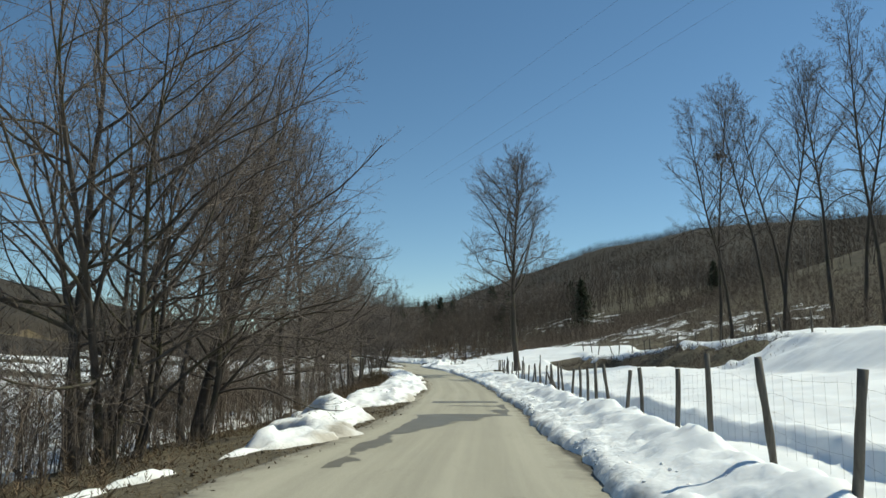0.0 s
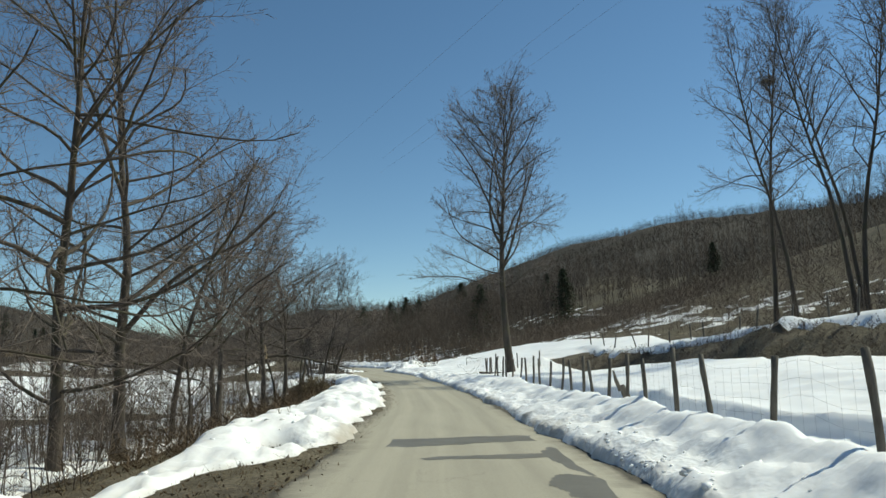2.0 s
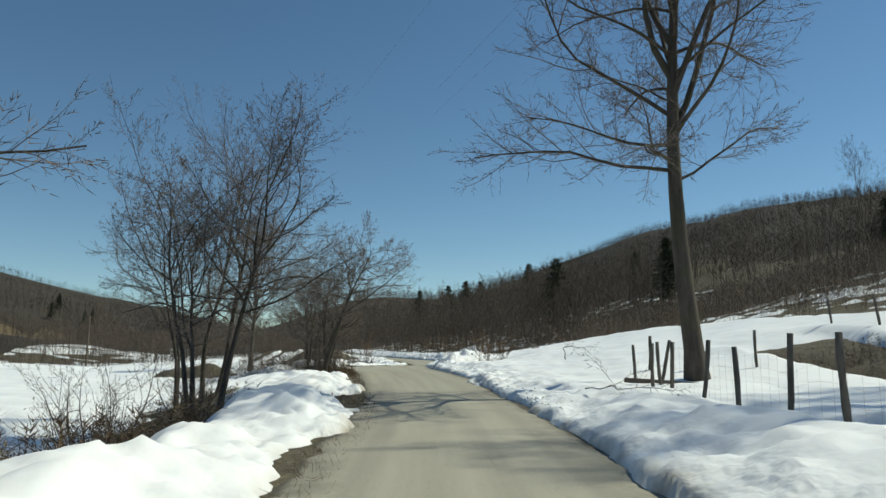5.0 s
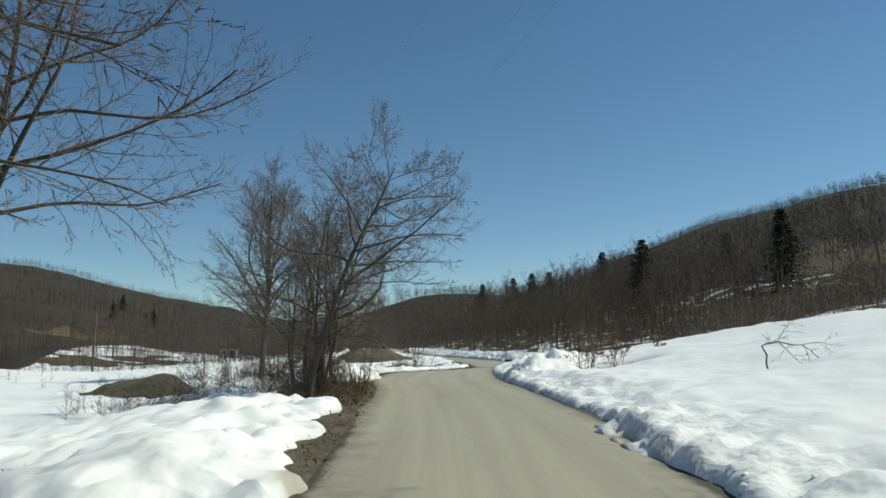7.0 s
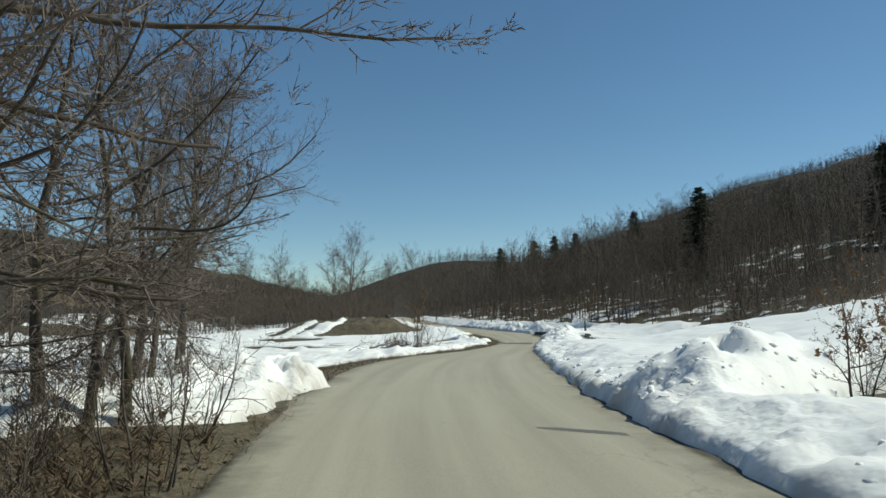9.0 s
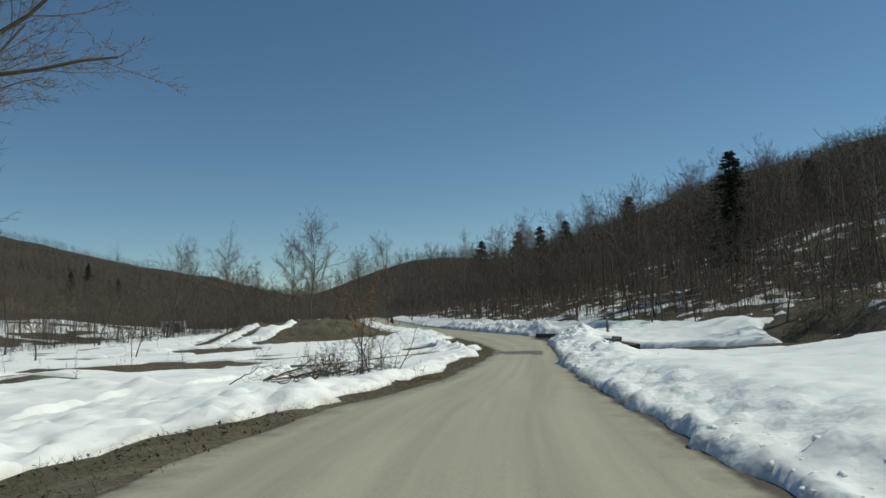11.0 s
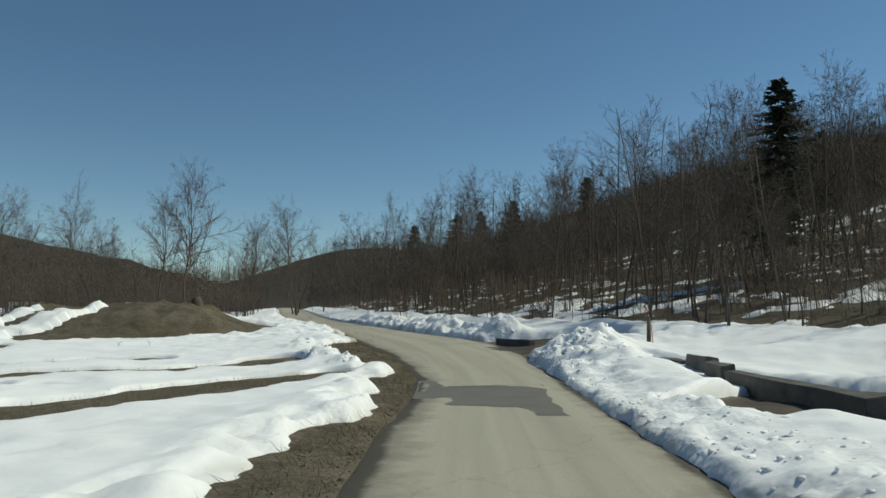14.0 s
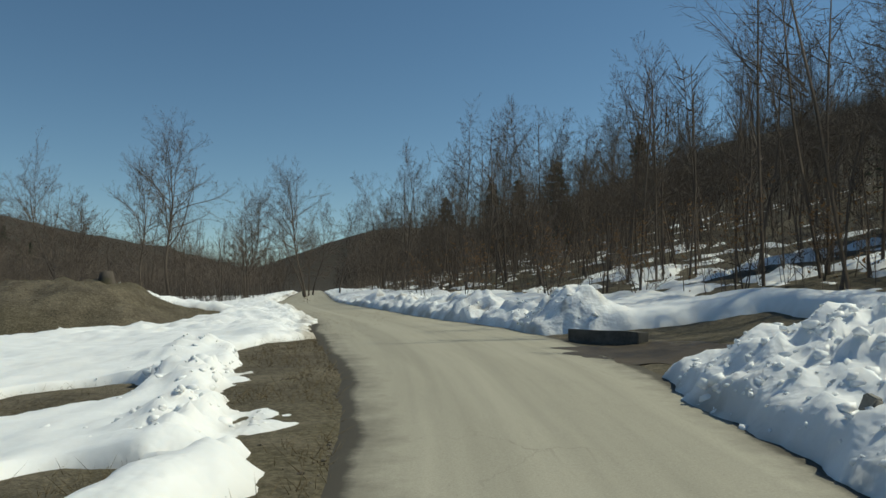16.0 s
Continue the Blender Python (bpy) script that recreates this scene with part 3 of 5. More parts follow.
# ---- bare trees ----
def limbs(rng, P, R, count, length, angle, k, droop, wobble, start, thin, azim=None, leaders=0.0):
    """count branches on every branch of the parent level, spiralling round it, the low ones flatter and longer."""
    n, kp, _ = P.shape
    par = np.repeat(np.arange(n), count)
    m = len(par)
    nth = np.tile(np.arange(count), n)
    u = start + (1 - start) * ((nth + rng.uniform(0, 1, m)) / count) ** 0.9
    uu = (u - start) / (1 - start + 1e-6)
    f = u * (kp - 1)
    i = np.minimum(f.astype(int), kp - 2)
    w = (f - i)[:, None]
    base = P[par, i] * (1 - w) + P[par, i + 1] * w
    rb = R[par, i] * (1 - w[:, 0]) + R[par, i + 1] * w[:, 0]
    t = P[par, i + 1] - P[par, i]
    t /= np.linalg.norm(t, axis=1, keepdims=True) + 1e-9
    e1 = np.cross(t, np.where(np.abs(t[:, 2:3]) > .9, [[1., 0, 0]], [[0, 0, 1.]]))
    e1 /= np.linalg.norm(e1, axis=1, keepdims=True) + 1e-9
    e2 = np.cross(t, e1)
    turn = (rng.uniform(0, 6.283, n)[par] + nth * 2.4 + rng.normal(size=m) * .55)[:, None]
    side = np.cos(turn) * e1 + np.sin(turn) * e2 * (.55 + .45 * np.abs(t[:, 2:3]))
    if azim is not None:
        side = side + np.array(azim) * 0.8
    side -= (side * t).sum(1, keepdims=True) * t
    side /= np.linalg.norm(side, axis=1, keepdims=True) + 1e-9
    ang = np.radians(angle[1] + (angle[0] - angle[1]) * uu + rng.normal(size=m) * 10)[:, None]
    lead = (rng.uniform(size=m) < leaders) & (uu < .75)
    ang[lead] *= .45
    dirn = np.cos(ang) * t + np.sin(ang) * side
    plen = np.linalg.norm(np.diff(P, axis=1), axis=2).sum(1)[par]
    ln = (plen * rng.uniform(length[0], length[1], m) * (.34 + .66 * np.sqrt(np.maximum(1 - uu ** 1.5, 0)) * np.minimum(1, .72 + 1.4 * uu)) * np.where(lead, 1.35, 1))[:, None]
    Q = np.zeros((m, k, 3))
    Q[:, 0] = base
    sway = np.zeros((m, 3))
    for s in range(1, k):
        sway = .5 * sway + rng.normal(size=(m, 3)) * wobble
        dirn = dirn + sway + np.array([0, 0, droop * (.2 + 1.4 * s / k)])
        dirn /= np.linalg.norm(dirn, axis=1, keepdims=True)
        Q[:, s] = Q[:, s - 1] + dirn * ln / (k - 1)
    r0 = np.minimum(rb * 0.72, np.maximum(ln[:, 0] * thin * np.where(lead, 1.4, 1), 0.0045))
    return Q, r0[:, None] * (1 - .72 * np.linspace(0, 1, k) ** .8)[None, :]


def stems(rng, height, radius, lean, wobble, k=14, count=1, fan=0.0, spread=0.0):
    P, R = np.zeros((count, k, 3)), np.zeros((count, k))
    for c in range(count):
        a = rng.uniform(0, 6.28) if count > 1 else 0
        d = np.array([lean[0] + fan * math.cos(a), lean[1] + fan * math.sin(a), 1.0])
        d /= np.linalg.norm(d)
        p = np.array([spread * math.cos(a), spread * math.sin(a), -0.25])
        h = height * (1 if c == 0 else rng.uniform(.6, .95))
        r = radius * (1 if c == 0 else rng.uniform(.5, .9))
        sway = np.zeros(3)
        for s in range(k):
            P[c, s] = p
            f = s / (k - 1)
            R[c, s] = r * (1.0 - 0.92 * f ** 0.85) * (1.45 if s == 0 else 1)
            sway = .35 * sway + rng.normal(size=3) * wobble * 1.25 * np.array([1, 1, .3])
            d = d + sway + np.array([-.05 * d[0], -.05 * d[1], .07])
            d /= np.linalg.norm(d)
            p = p + d * h / (k - 1)
    return P, R


def blades_at(P, R, rng):
    """The very finest twigs, hair-thin, one triangle each."""
    b, e = P[:, 0], P[:, -1]
    w = np.cross(e - b, rng.normal(size=b.shape))
    w = w / (np.linalg.norm(w, axis=1, keepdims=True) + 1e-9) * R[:, :1]
    return np.stack([b - w, b + w, e], 1).reshape(-1, 3), np.arange(len(P) * 3).reshape(-1, 3)


def slivers(P, R, count, rng, length=(.3, .6), hair=.0046):
    Q, r = limbs(rng, P, R, count, length, (22, 58), 2, .04, .1, .12, .009)
    return blades_at(Q, np.maximum(r * 1.3, hair), rng)


def bare_tree(seed, height, radius, lean=(0, 0), count=1, fan=0.0, spread=0.0, low=0.3, boughs=16, rich=(9, 7, 4), reach=(.32, .5), angle=(34, 68), lift=0.10, azim=None, wob=0.045, fine=True, sides=(9, 6), thin=.0092, hair=.0046):
    """The trunk's mesh (stems and boughs) and the crown's (branches and twigs)."""
    rng = np.random.default_rng(seed)
    P0, R0 = stems(rng, height, radius, lean, wob, count=count, fan=fan, spread=spread)
    P1, R1 = limbs(rng, P0, R0, boughs, reach, angle, 9, lift, .12, low, thin * 1.2, azim=azim, leaders=.22)
    P2, R2 = limbs(rng, P1, R1, rich[0] + 2, (.22, .50), (26, 58), 6, .07, .13, .16, .0088)
    P3, R3 = limbs(rng, P2, R2, rich[1] + 1, (.22, .50), (24, 56), 3, .06, .14, .10, .0075)
    crown = [tubes(P2, R2, 3), spikes(P3[:, :2], R3), blades_at(P3[:, 1:], np.maximum(R3[:, 1:], hair), rng)] if fine else [tubes(P2[:, ::2], R2[:, ::2], 3), spikes(P3, R3)]
    if rich[2]:
        crown.append(slivers(P3, R3, rich[2], rng, hair=hair))
        crown.append(slivers(P2, R2, rich[2] + 3, rng, (.12, .3), hair))
        crown.append(slivers(P1, R1, rich[2] + 6, rng, (.06, .18), hair))
    tv, tq = joined([tubes(P0, R0, sides[0]), tubes(P1, R1, sides[1])])
    cv, cq = joined(crown)
    return tv, tq, cv, cq


def wood_form(seed, height, count, low):
    """A lighter tree for the woods, seen from some way off."""
    rng = np.random.default_rng(seed)
    P0, R0 = stems(rng, height, height * .0074, (rng.normal() * .06, rng.normal() * .06), .05, 9, count, .12, .2)
    P1, R1 = limbs(rng, P0, R0, 22 if count == 1 else 13, (.18, .40), (28, 64), 6, .09, .16, low, .0078, leaders=.15)
    P2, R2 = limbs(rng, P1, R1, 9, (.26, .55), (25, 62), 3, .07, .22, .10, .007)
    P3, R3 = limbs(rng, P2, R2, 13, (.25, .62), (20, 62), 2, .03, .1, .06, .006)
    tv, tq = joined([tubes(P0, R0, 5)])
    cv, cq = joined([tubes(P1, R1, 3), spikes(P2[:, :2], np.maximum(R2, .007)), spikes(P2[:, 1:], np.maximum(R2[:, 1:], .006)), blades_at(P3, np.maximum(R3, .0064), rng)])
    return tv, tq, cv, cq


def cut_back(v, faces, x, y):
    """Faces of a tree at x, y without those that would hang into the carriageway."""
    wx, wy = v[:, 0] + x, v[:, 1] + y
    low = (wx > road_l(wy) + .2) & (wx < road_r(wy) - .2) & (v[:, 2] + float(ground_z(x, y)) - road_z(wy) < 2.9)
    return [f[~low[f].any(1)] for f in faces]


def place_tree(name, x, y, data, label, category="tree", group="", turn=0.0, bark=None, twig=None, size=1.0, parts=("trunk", "crown")):
    tv, tq, cv, cq = data
    tq, cq = cut_back(tv, tq, x, y), cut_back(cv, cq, x, y)
    ob = thing(name, x, y, float(ground_z(x, y)), label, category, group, turn)
    ob.scale = (size, size, size)
    part(parts[0], mesh_from(parts[0], tv, tq, bark or BARK), ob)
    part(parts[1], mesh_from(parts[1], cv, cq, twig or TWIG), ob)
    return ob


def spruce_meshes(seed, height, width):
    rng = np.random.default_rng(seed)
    P0, R0 = stems(rng, height, height * .014, (0, 0), .01)
    n = int(height * 24)
    u = rng.uniform(0.10, 0.99, n) ** 0.85
    a = rng.uniform(0, 6.283, n)
    ln = width * (np.minimum(1, (1.03 - u) * 1.2) ** 0.82) * rng.uniform(.5, 1.12, n)
    k = 5
    Q = np.zeros((n, k, 3))
    for s in range(k):
        f = s / (k - 1)
        Q[:, s, 0], Q[:, s, 1] = np.cos(a) * ln * f, np.sin(a) * ln * f
        Q[:, s, 2] = u * height - ln * (.30 * f - .14 * f * f * 1.6) + .05
    Rb = np.full((n, k), .018) * np.linspace(1, .3, k)
    tv, tq = joined([tubes(P0, R0, 8), tubes(Q, Rb, 3)])
    per = 22
    par = np.repeat(np.arange(n), per)
    f = rng.uniform(.08, 1, n * per)
    i = np.minimum((f * (k - 1)).astype(int), k - 2)
    w = (f * (k - 1) - i)[:, None]
    b = Q[par, i] * (1 - w) + Q[par, i + 1] * w
    d = np.stack([np.cos(a[par]), np.sin(a[par]), np.full(n * per, -.25)], 1)
    s = np.stack([-np.sin(a[par]), np.cos(a[par]), np.zeros(n * per)], 1) * rng.choice([-1, 1], n * per)[:, None]
    way = d * .55 + s * rng.uniform(.3, 1, n * per)[:, None] + rng.normal(size=(n * per, 3)) * .22
    way /= np.linalg.norm(way, axis=1, keepdims=True)
    lg = (.16 + .30 * (1 - f) * np.minimum(ln[par], 1.4) + .05)[:, None]
    flat = np.cross(way, rng.normal(size=(n * per, 3)) * .5 + [0, 0, 1])
    flat /= np.linalg.norm(flat, axis=1, keepdims=True)
    v = np.stack([b - flat * .075, b + flat * .075, b + way * lg + flat * .03, b + way * lg - flat * .03], 1).reshape(-1, 3)
    q = np.arange(n * per * 4).reshape(-1, 4)
    return tv, tq, v, [q]


# ---- the land ----
xs = np.concatenate([-np.geomspace(60, 3200, 46)[::-1], np.linspace(-58, -14, 35)[:-1], np.linspace(-14, 12, 92), np.linspace(12.6, 60, 50), np.geomspace(61, 3200, 60)])
ys = np.concatenate([-np.geomspace(12, 3000, 22)[::-1], np.linspace(-11, 200, 400), np.geomspace(201, 3600, 80)])
V, Y = np.meshgrid(xs, ys)
near = np.clip(1 - np.abs(Y - 100) / 1500, 0, 1)
X = V + road_c(np.clip(Y, -60, 500)) * near
Z = ground_z(X, Y)
ground = new("ground", grid_mesh("ground", X, Y, Z, EARTH))
ground.data.materials.append(FAR)
cx, cy = (X[:-1, :-1] + X[1:, 1:]).ravel() / 2, (Y[:-1, :-1] + Y[1:, 1:]).ravel() / 2
cd = cx - road_c(cy)
far_face = ((cd > 95) | (cy > 262) | (cd < -75)).astype(np.int32)
ground.data.materials.append(TAWNY)
far_face[bump(cx, cy, -168, 320, 30, 62, 25) + .15 * fbm(cx, cy, 30, 3, 81) > .66] = 2
ground.data.polygons.foreach_set("material_index", far_face)
tagged(ground, "brown winter ground of dead grass, earth and leaf litter", "ground", kind="structure")

def road_top(x, y):
    l, r = road_l(y), road_r(y)
    g = np.clip((x - l) / (r - l), 0, 1)
    return road_z(y) + .03 * (1 - (2 * g - 1) ** 2) + .002 * fbm(x, y, 4, 2, 63)


ry = np.concatenate([np.arange(-40, 200, .5), np.arange(200, 420, 4)])
f = np.linspace(0, 1, 23)
worn = .25 * step(ry, 108, 100) + .35 * step(ry, 31, 36) * step(ry, 64, 60)
RL, RR = road_l(ry) + .10 * fbm(ry, ry * 0, 1.5, 3, 61) - .15 - worn, road_r(ry) + .06 * fbm(ry, ry * 0 + 9, 1.2, 3, 62) + .3
RX = RL[:, None] + (RR - RL)[:, None] * f[None, :]
RY = np.repeat(ry[:, None], len(f), 1)
RZ = road_z(RY) + .03 * (1 - (2 * f[None, :] - 1) ** 2) + .002 * fbm(RX, RY, 4, 2, 63) - .035 * (np.abs(2 * f[None, :] - 1) > .999)
road = new("road", grid_mesh("road", RX, RY, RZ, ASPHALT))
lane = np.stack([RX - road_c(RY), RY, np.minimum(f, 1 - f)[None, :] * (RR - RL)[:, None]], -1)
road.data.attributes.new("lane", 'FLOAT_VECTOR', 'POINT').data.foreach_set("vector", lane.astype(np.float32).ravel())
tagged(road, "narrow country road of pale dusty asphalt with damp patches", "road", kind="structure")


def spaced(a, fine_a, fine_b, b, h, grow):
    out = list(np.arange(fine_a, fine_b + h, h))
    s, p = h, out[-1]
    while p < b:
        s *= grow
        p += s
        out.append(p)
    s, p, low = h, out[0], []
    while p > a:
        s *= grow
        p -= s
        low.append(p)
    return np.array(low[::-1] + out)


sv = spaced(-75, -9.5, 7.0, 100, .10, 1.03)
sv = sv[(np.abs(sv) > 1.2)]
sy = spaced(-14, 2, 160, 262, .14, 1.03)
V, Y = np.meshgrid(sv, sy)
X = V + road_c(Y)
S = snow_depth(X, Y)
Z = ground_z(X, Y) + S
low4 = np.maximum(np.maximum(S[:-1, :-1], S[1:, 1:]), np.maximum(S[:-1, 1:], S[1:, :-1]))
edge_r, edge_l = X - road_r(Y), road_l(Y) - X
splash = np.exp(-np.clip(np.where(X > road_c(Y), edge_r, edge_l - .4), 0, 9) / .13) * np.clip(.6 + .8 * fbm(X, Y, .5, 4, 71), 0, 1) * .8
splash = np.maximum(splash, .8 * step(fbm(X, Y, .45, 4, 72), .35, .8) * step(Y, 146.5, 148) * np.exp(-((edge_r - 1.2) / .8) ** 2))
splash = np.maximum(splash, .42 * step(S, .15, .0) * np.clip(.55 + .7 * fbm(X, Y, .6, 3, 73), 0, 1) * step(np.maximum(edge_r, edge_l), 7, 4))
keep = low4 > -.06
snow_me = grid_mesh("snow", X, Y, Z, SNOW, keep=keep)
idx = np.arange(X.size).reshape(X.shape)
used = np.unique(np.stack([idx[:-1, :-1], idx[:-1, 1:], idx[1:, 1:], idx[1:, :-1]], -1).reshape(-1, 4)[keep.ravel()])
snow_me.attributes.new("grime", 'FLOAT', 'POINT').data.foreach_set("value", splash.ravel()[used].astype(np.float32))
crumble = np.clip(step(np.maximum(edge_r, edge_l), np.where(Y < 62, 1.5, 2.4), .3) * (.75 + .5 * fbm(X, Y, 1.6, 3, 75)) + .12 * fbm(X, Y, 1.8, 3, 74), 0, 1)
snow_me.attributes.new("crumble", 'FLOAT', 'POINT').data.foreach_set("value", crumble.ravel()[used].astype(np.float32))
snow = new("snow", snow_me)
tagged(snow, "melting white snow lying in ploughed banks and patches", "snow", kind="stuff")

# ---- roadside trees ----
LEFT = "bare trees along the left verge"
place_tree("bare_tree", -6.4, 14.4, bare_tree(1, 11.4, .13, (.10, .0), 8, .32, .5, .12, 17, (10, 7, 4), (.30, .52), (40, 76), .05, (.6, -.2, 0), thin=.0090), "many-stemmed bare grey tree with dense twigs beside the road", group=LEFT)
place_tree("bare_tree", -6.2, 18.8, bare_tree(2, 11.0, .15, (.10, .0), 4, .22, .25, .14, 22, (10, 7, 4), (.30, .50), (40, 76), .05, azim=(0.6, -.1, 0), thin=.0090), "three-stemmed bare tree with moss on the bark", group=LEFT)
place_tree("bare_tree", -7.6, 25.0, bare_tree(3, 10.5, .12, (.10, .05), 3, .15, .2, .14, 24, (10, 7, 4), (.32, .55), (42, 80), .05, azim=(0.7, -.1, 0)), "bare tree with twin dark stems beside the road", group=LEFT)
place_tree("bare_tree", -6.9, 31.8, bare_tree(4, 11.0, .15, (.06, 0), 1, 0, 0, .14, 38, (10, 8, 4), (.32, .52), (40, 78), .06, azim=(0.5, -.1, 0)), "bare tree with a bent dark trunk and low boughs", group=LEFT)
place_tree("bare_tree", -6.6, 34.2, bare_tree(5, 12.0, .16, (.05, .02), 1, 0, 0, .16, 38, (10, 8, 4), (.28, .46), (40, 78), .06, azim=(0.4, -.1, 0)), "tall bare tree with a straight dark trunk", group=LEFT)
place_tree("bare_tree", -6.6, 38.8, bare_tree(6, 8.5, .10, (.08, 0), 2, .2, .2, .2, 22, (10, 7, 4), (.3, .5), (40, 76), .06, azim=(0.5, -.1, 0)), "slim bare tree with forked stems in brush", group=LEFT)
place_tree("bare_tree", -6.5, 42.0, bare_tree(18, 8.6, .11, (.03, 0), 1, 0, 0, .25, 20, (10, 7, 4), (.28, .46)), "dark straight bare tree at the edge of brush", group=LEFT)
place_tree("bare_tree", -6.9, 43.7, bare_tree(7, 7.6, .13, (.16, 0), 1, 0, 0, .35, 25, (10, 7, 4), (.34, .60), (40, 80), .06, wob=.06, thin=.0095, hair=.0058), "leaning bare tree with a pale trunk", group=LEFT)
place_tree("bare_tree", -6.0, 46.0, bare_tree(8, 5.6, .08, (-.02, 0), 1, 0, 0, .35, 25, (8, 6, 5), (.40, .66), (48, 86), .035), "young bare tree in a thicket of brush", group=LEFT)
snapped = place_tree("bare_tree", -5.9, 47.7, bare_tree(9, 7.8, .12, (-.05, 0), 1, 0, 0, .42, 25, (10, 7, 4), (.34, .60), (40, 80), .06, wob=.06, thin=.0095, hair=.0058), "bare tree with a snapped bough and a fresh wound", group=LEFT)
place_tree("bare_tree", -5.8, 50.4, bare_tree(10, 6.9, .11, (.05, 0), 2, .10, .2, .33, 25, (10, 7, 4), (.34, .60), (40, 80), .06, wob=.06, thin=.0095, hair=.0058), "pair of bare stems with upswept branches", group=LEFT)
place_tree("bare_tree", -5.5, 61.3, bare_tree(11, 6.6, .09, (.02, 0), 3, .10, .3, .36, 18, (10, 7, 4), (.36, .58), (38, 74), .05, azim=(.4, .1, 0), thin=.009, hair=.006), "rounded bare tree close to the road", group=LEFT)
place_tree("bare_tree", -7.3, 66.6, bare_tree(12, 7.4, .10, (.07, -.01), 4, .07, .9, .34, 20, (10, 7, 4), (.36, .58), (40, 76), .05, azim=(0.5, -.1, 0), thin=.009), "bare tree of three leaning stems on an earth bank", group=LEFT)
place_tree("bare_tree", -6.1, 77.8, bare_tree(13, 6.5, .125, (.06, .02), 1, 0, 0, .36, 22, (11, 8, 5), (.34, .60), (44, 82), .045, azim=(0.35, .1, 0), wob=.06, thin=.011, hair=.0055), "bare tree with a light grey trunk and a broken drooping bough", group=LEFT)
place_tree("bare_tree", -6.6, 80.5, bare_tree(14, 5.8, .088, (.06, 0), 6, .12, .7, .26, 13, (10, 7, 5), (.32, .58), (44, 82), .045, azim=(0.45, 0, 0), wob=.06, thin=.0095, hair=.0055), "clump of slim bare stems leaning over the road", group=LEFT)
place_tree("bare_tree", -7.8, 84.3, bare_tree(15, 5.6, .085, (.05, 0), 4, .12, .6, .26, 13, (10, 7, 5), (.32, .54), (44, 82), .045, azim=(0.4, .1, 0), wob=.06, thin=.0095, hair=.0055), "clump of slim bare stems in dead brush", group=LEFT)
place_tree("bare_tree", -9.0, 86.7, bare_tree(20, 5.8, .10, (.04, 0), 2, .1, .4, .3, 16, (9, 7, 4), (.26, .44), (44, 78), .05, azim=(0.1, .3, 0), thin=.010), "bare tree with two dark mossy stems in dead brush", group=LEFT)
place_tree("bare_tree", -17.4, 104.7, bare_tree(16, 12.2, .22, (.03, 0), 1, 0, 0, .26, 52, (13, 9, 5), (.26, .46), (36, 78), .05, wob=.025, thin=.009, hair=.0068), "broad solitary bare tree standing in snowy meadow", group="meadow trees")
place_tree("bare_tree", 6.4, 64.4, bare_tree(19, 18.0, .29, (-.05, 0), 1, 0, 0, .32, 60, (14, 9, 5), (.19, .38), (34, 80), .05, (-.6, 0, 0), .025, thin=.0088, hair=.0075), "tall solitary bare tree by the fence corner", group="fence line trees")

# ---- the terrace trees and the woodland: a few grown forms, copied ----
RIGHT = "bare trees on the terrace above the field"
tall = place_tree("bare_tree", 25.5, 58.0, bare_tree(31, 20.5, .17, (-.04, 0), 1, 0, 0, .38, 30, (9, 7, 3), (.13, .25), (26, 62), .06, wob=.03, hair=.010), "tall slender bare tree on the snowy slope", group=RIGHT)
rng = np.random.default_rng(5)
for px, py, sc, tn in ((24.0, 61.8, .98, 40), (24.0, 64.5, 1.05, 130), (28.0, 61.0, 1.12, 210), (29.5, 56.0, 1.12, 300), (31.5, 53.0, 1.1, 80), (33, 58, 1.1, 170), (30.0, 64.5, 1.05, 20)):
    copy_thing(tall, pose(px, py, float(ground_z(px, py)), 0, 0, tn) @ Matrix.Scale(sc, 4))

forms = []
for s, (h, n, low) in enumerate(((11.5, 1, .3), (10.0, 2, .25), (12.5, 1, .38), (8.5, 2, .22), (9.8, 1, .3), (11.0, 1, .25))):
    ob = place_tree("woodland_tree", 40, 140, wood_form(50 + s, h, n, low), "slim bare deciduous tree in brown hillside woodland", group="hillside woodland", bark=WOODS, twig=WOODS)
    forms.append(ob)


def wood_spots(n, seed, x0, x1, y0, y1, ok, gap):
    r = np.random.default_rng(seed)
    out = []
    tries = 0
    while len(out) < n and tries < n * 40:
        tries += 1
        px, py = r.uniform(x0, x1), r.uniform(y0, y1)
        if ok(px, py) and all((px - a) ** 2 + (py - b) ** 2 > gap * gap for a, b in out):
            out.append((px, py))
    return out


def wood_edge(py):
    """Distance from the road's middle at which the woods begin on the right."""
    return np.interp(py, [0, 95, 115, 124, 130, 134, 138, 146, 156, 166, 230], [60, 60, 40, 26, 14.5, 12.8, 11.8, 9, 9, 7.5, 6])


def in_wood(px, py):
    e = px - float(road_c(py))
    return wood_edge(py) < e < 42 and px < min(3 + .58 * (py - 103), 2.5 + .344 * (py - 75))


spots = wood_spots(250, 7, -50, 60, 126, 212, in_wood, 1.55)
for i, (px, py) in enumerate(spots):
    m = pose(px, py, float(ground_z(px, py)), 0, 0, float(rng.uniform(0, 360))) @ Matrix.Scale(float(rng.uniform(.80, 1.08) * np.interp(py, [126, 140, 150, 158, 185, 212], [.58, .70, .88, .96, 1.0, .95])), 4)
    if i < len(forms):
        forms[i].matrix_basis = m
    else:
        copy_thing(forms[i % len(forms)], m)

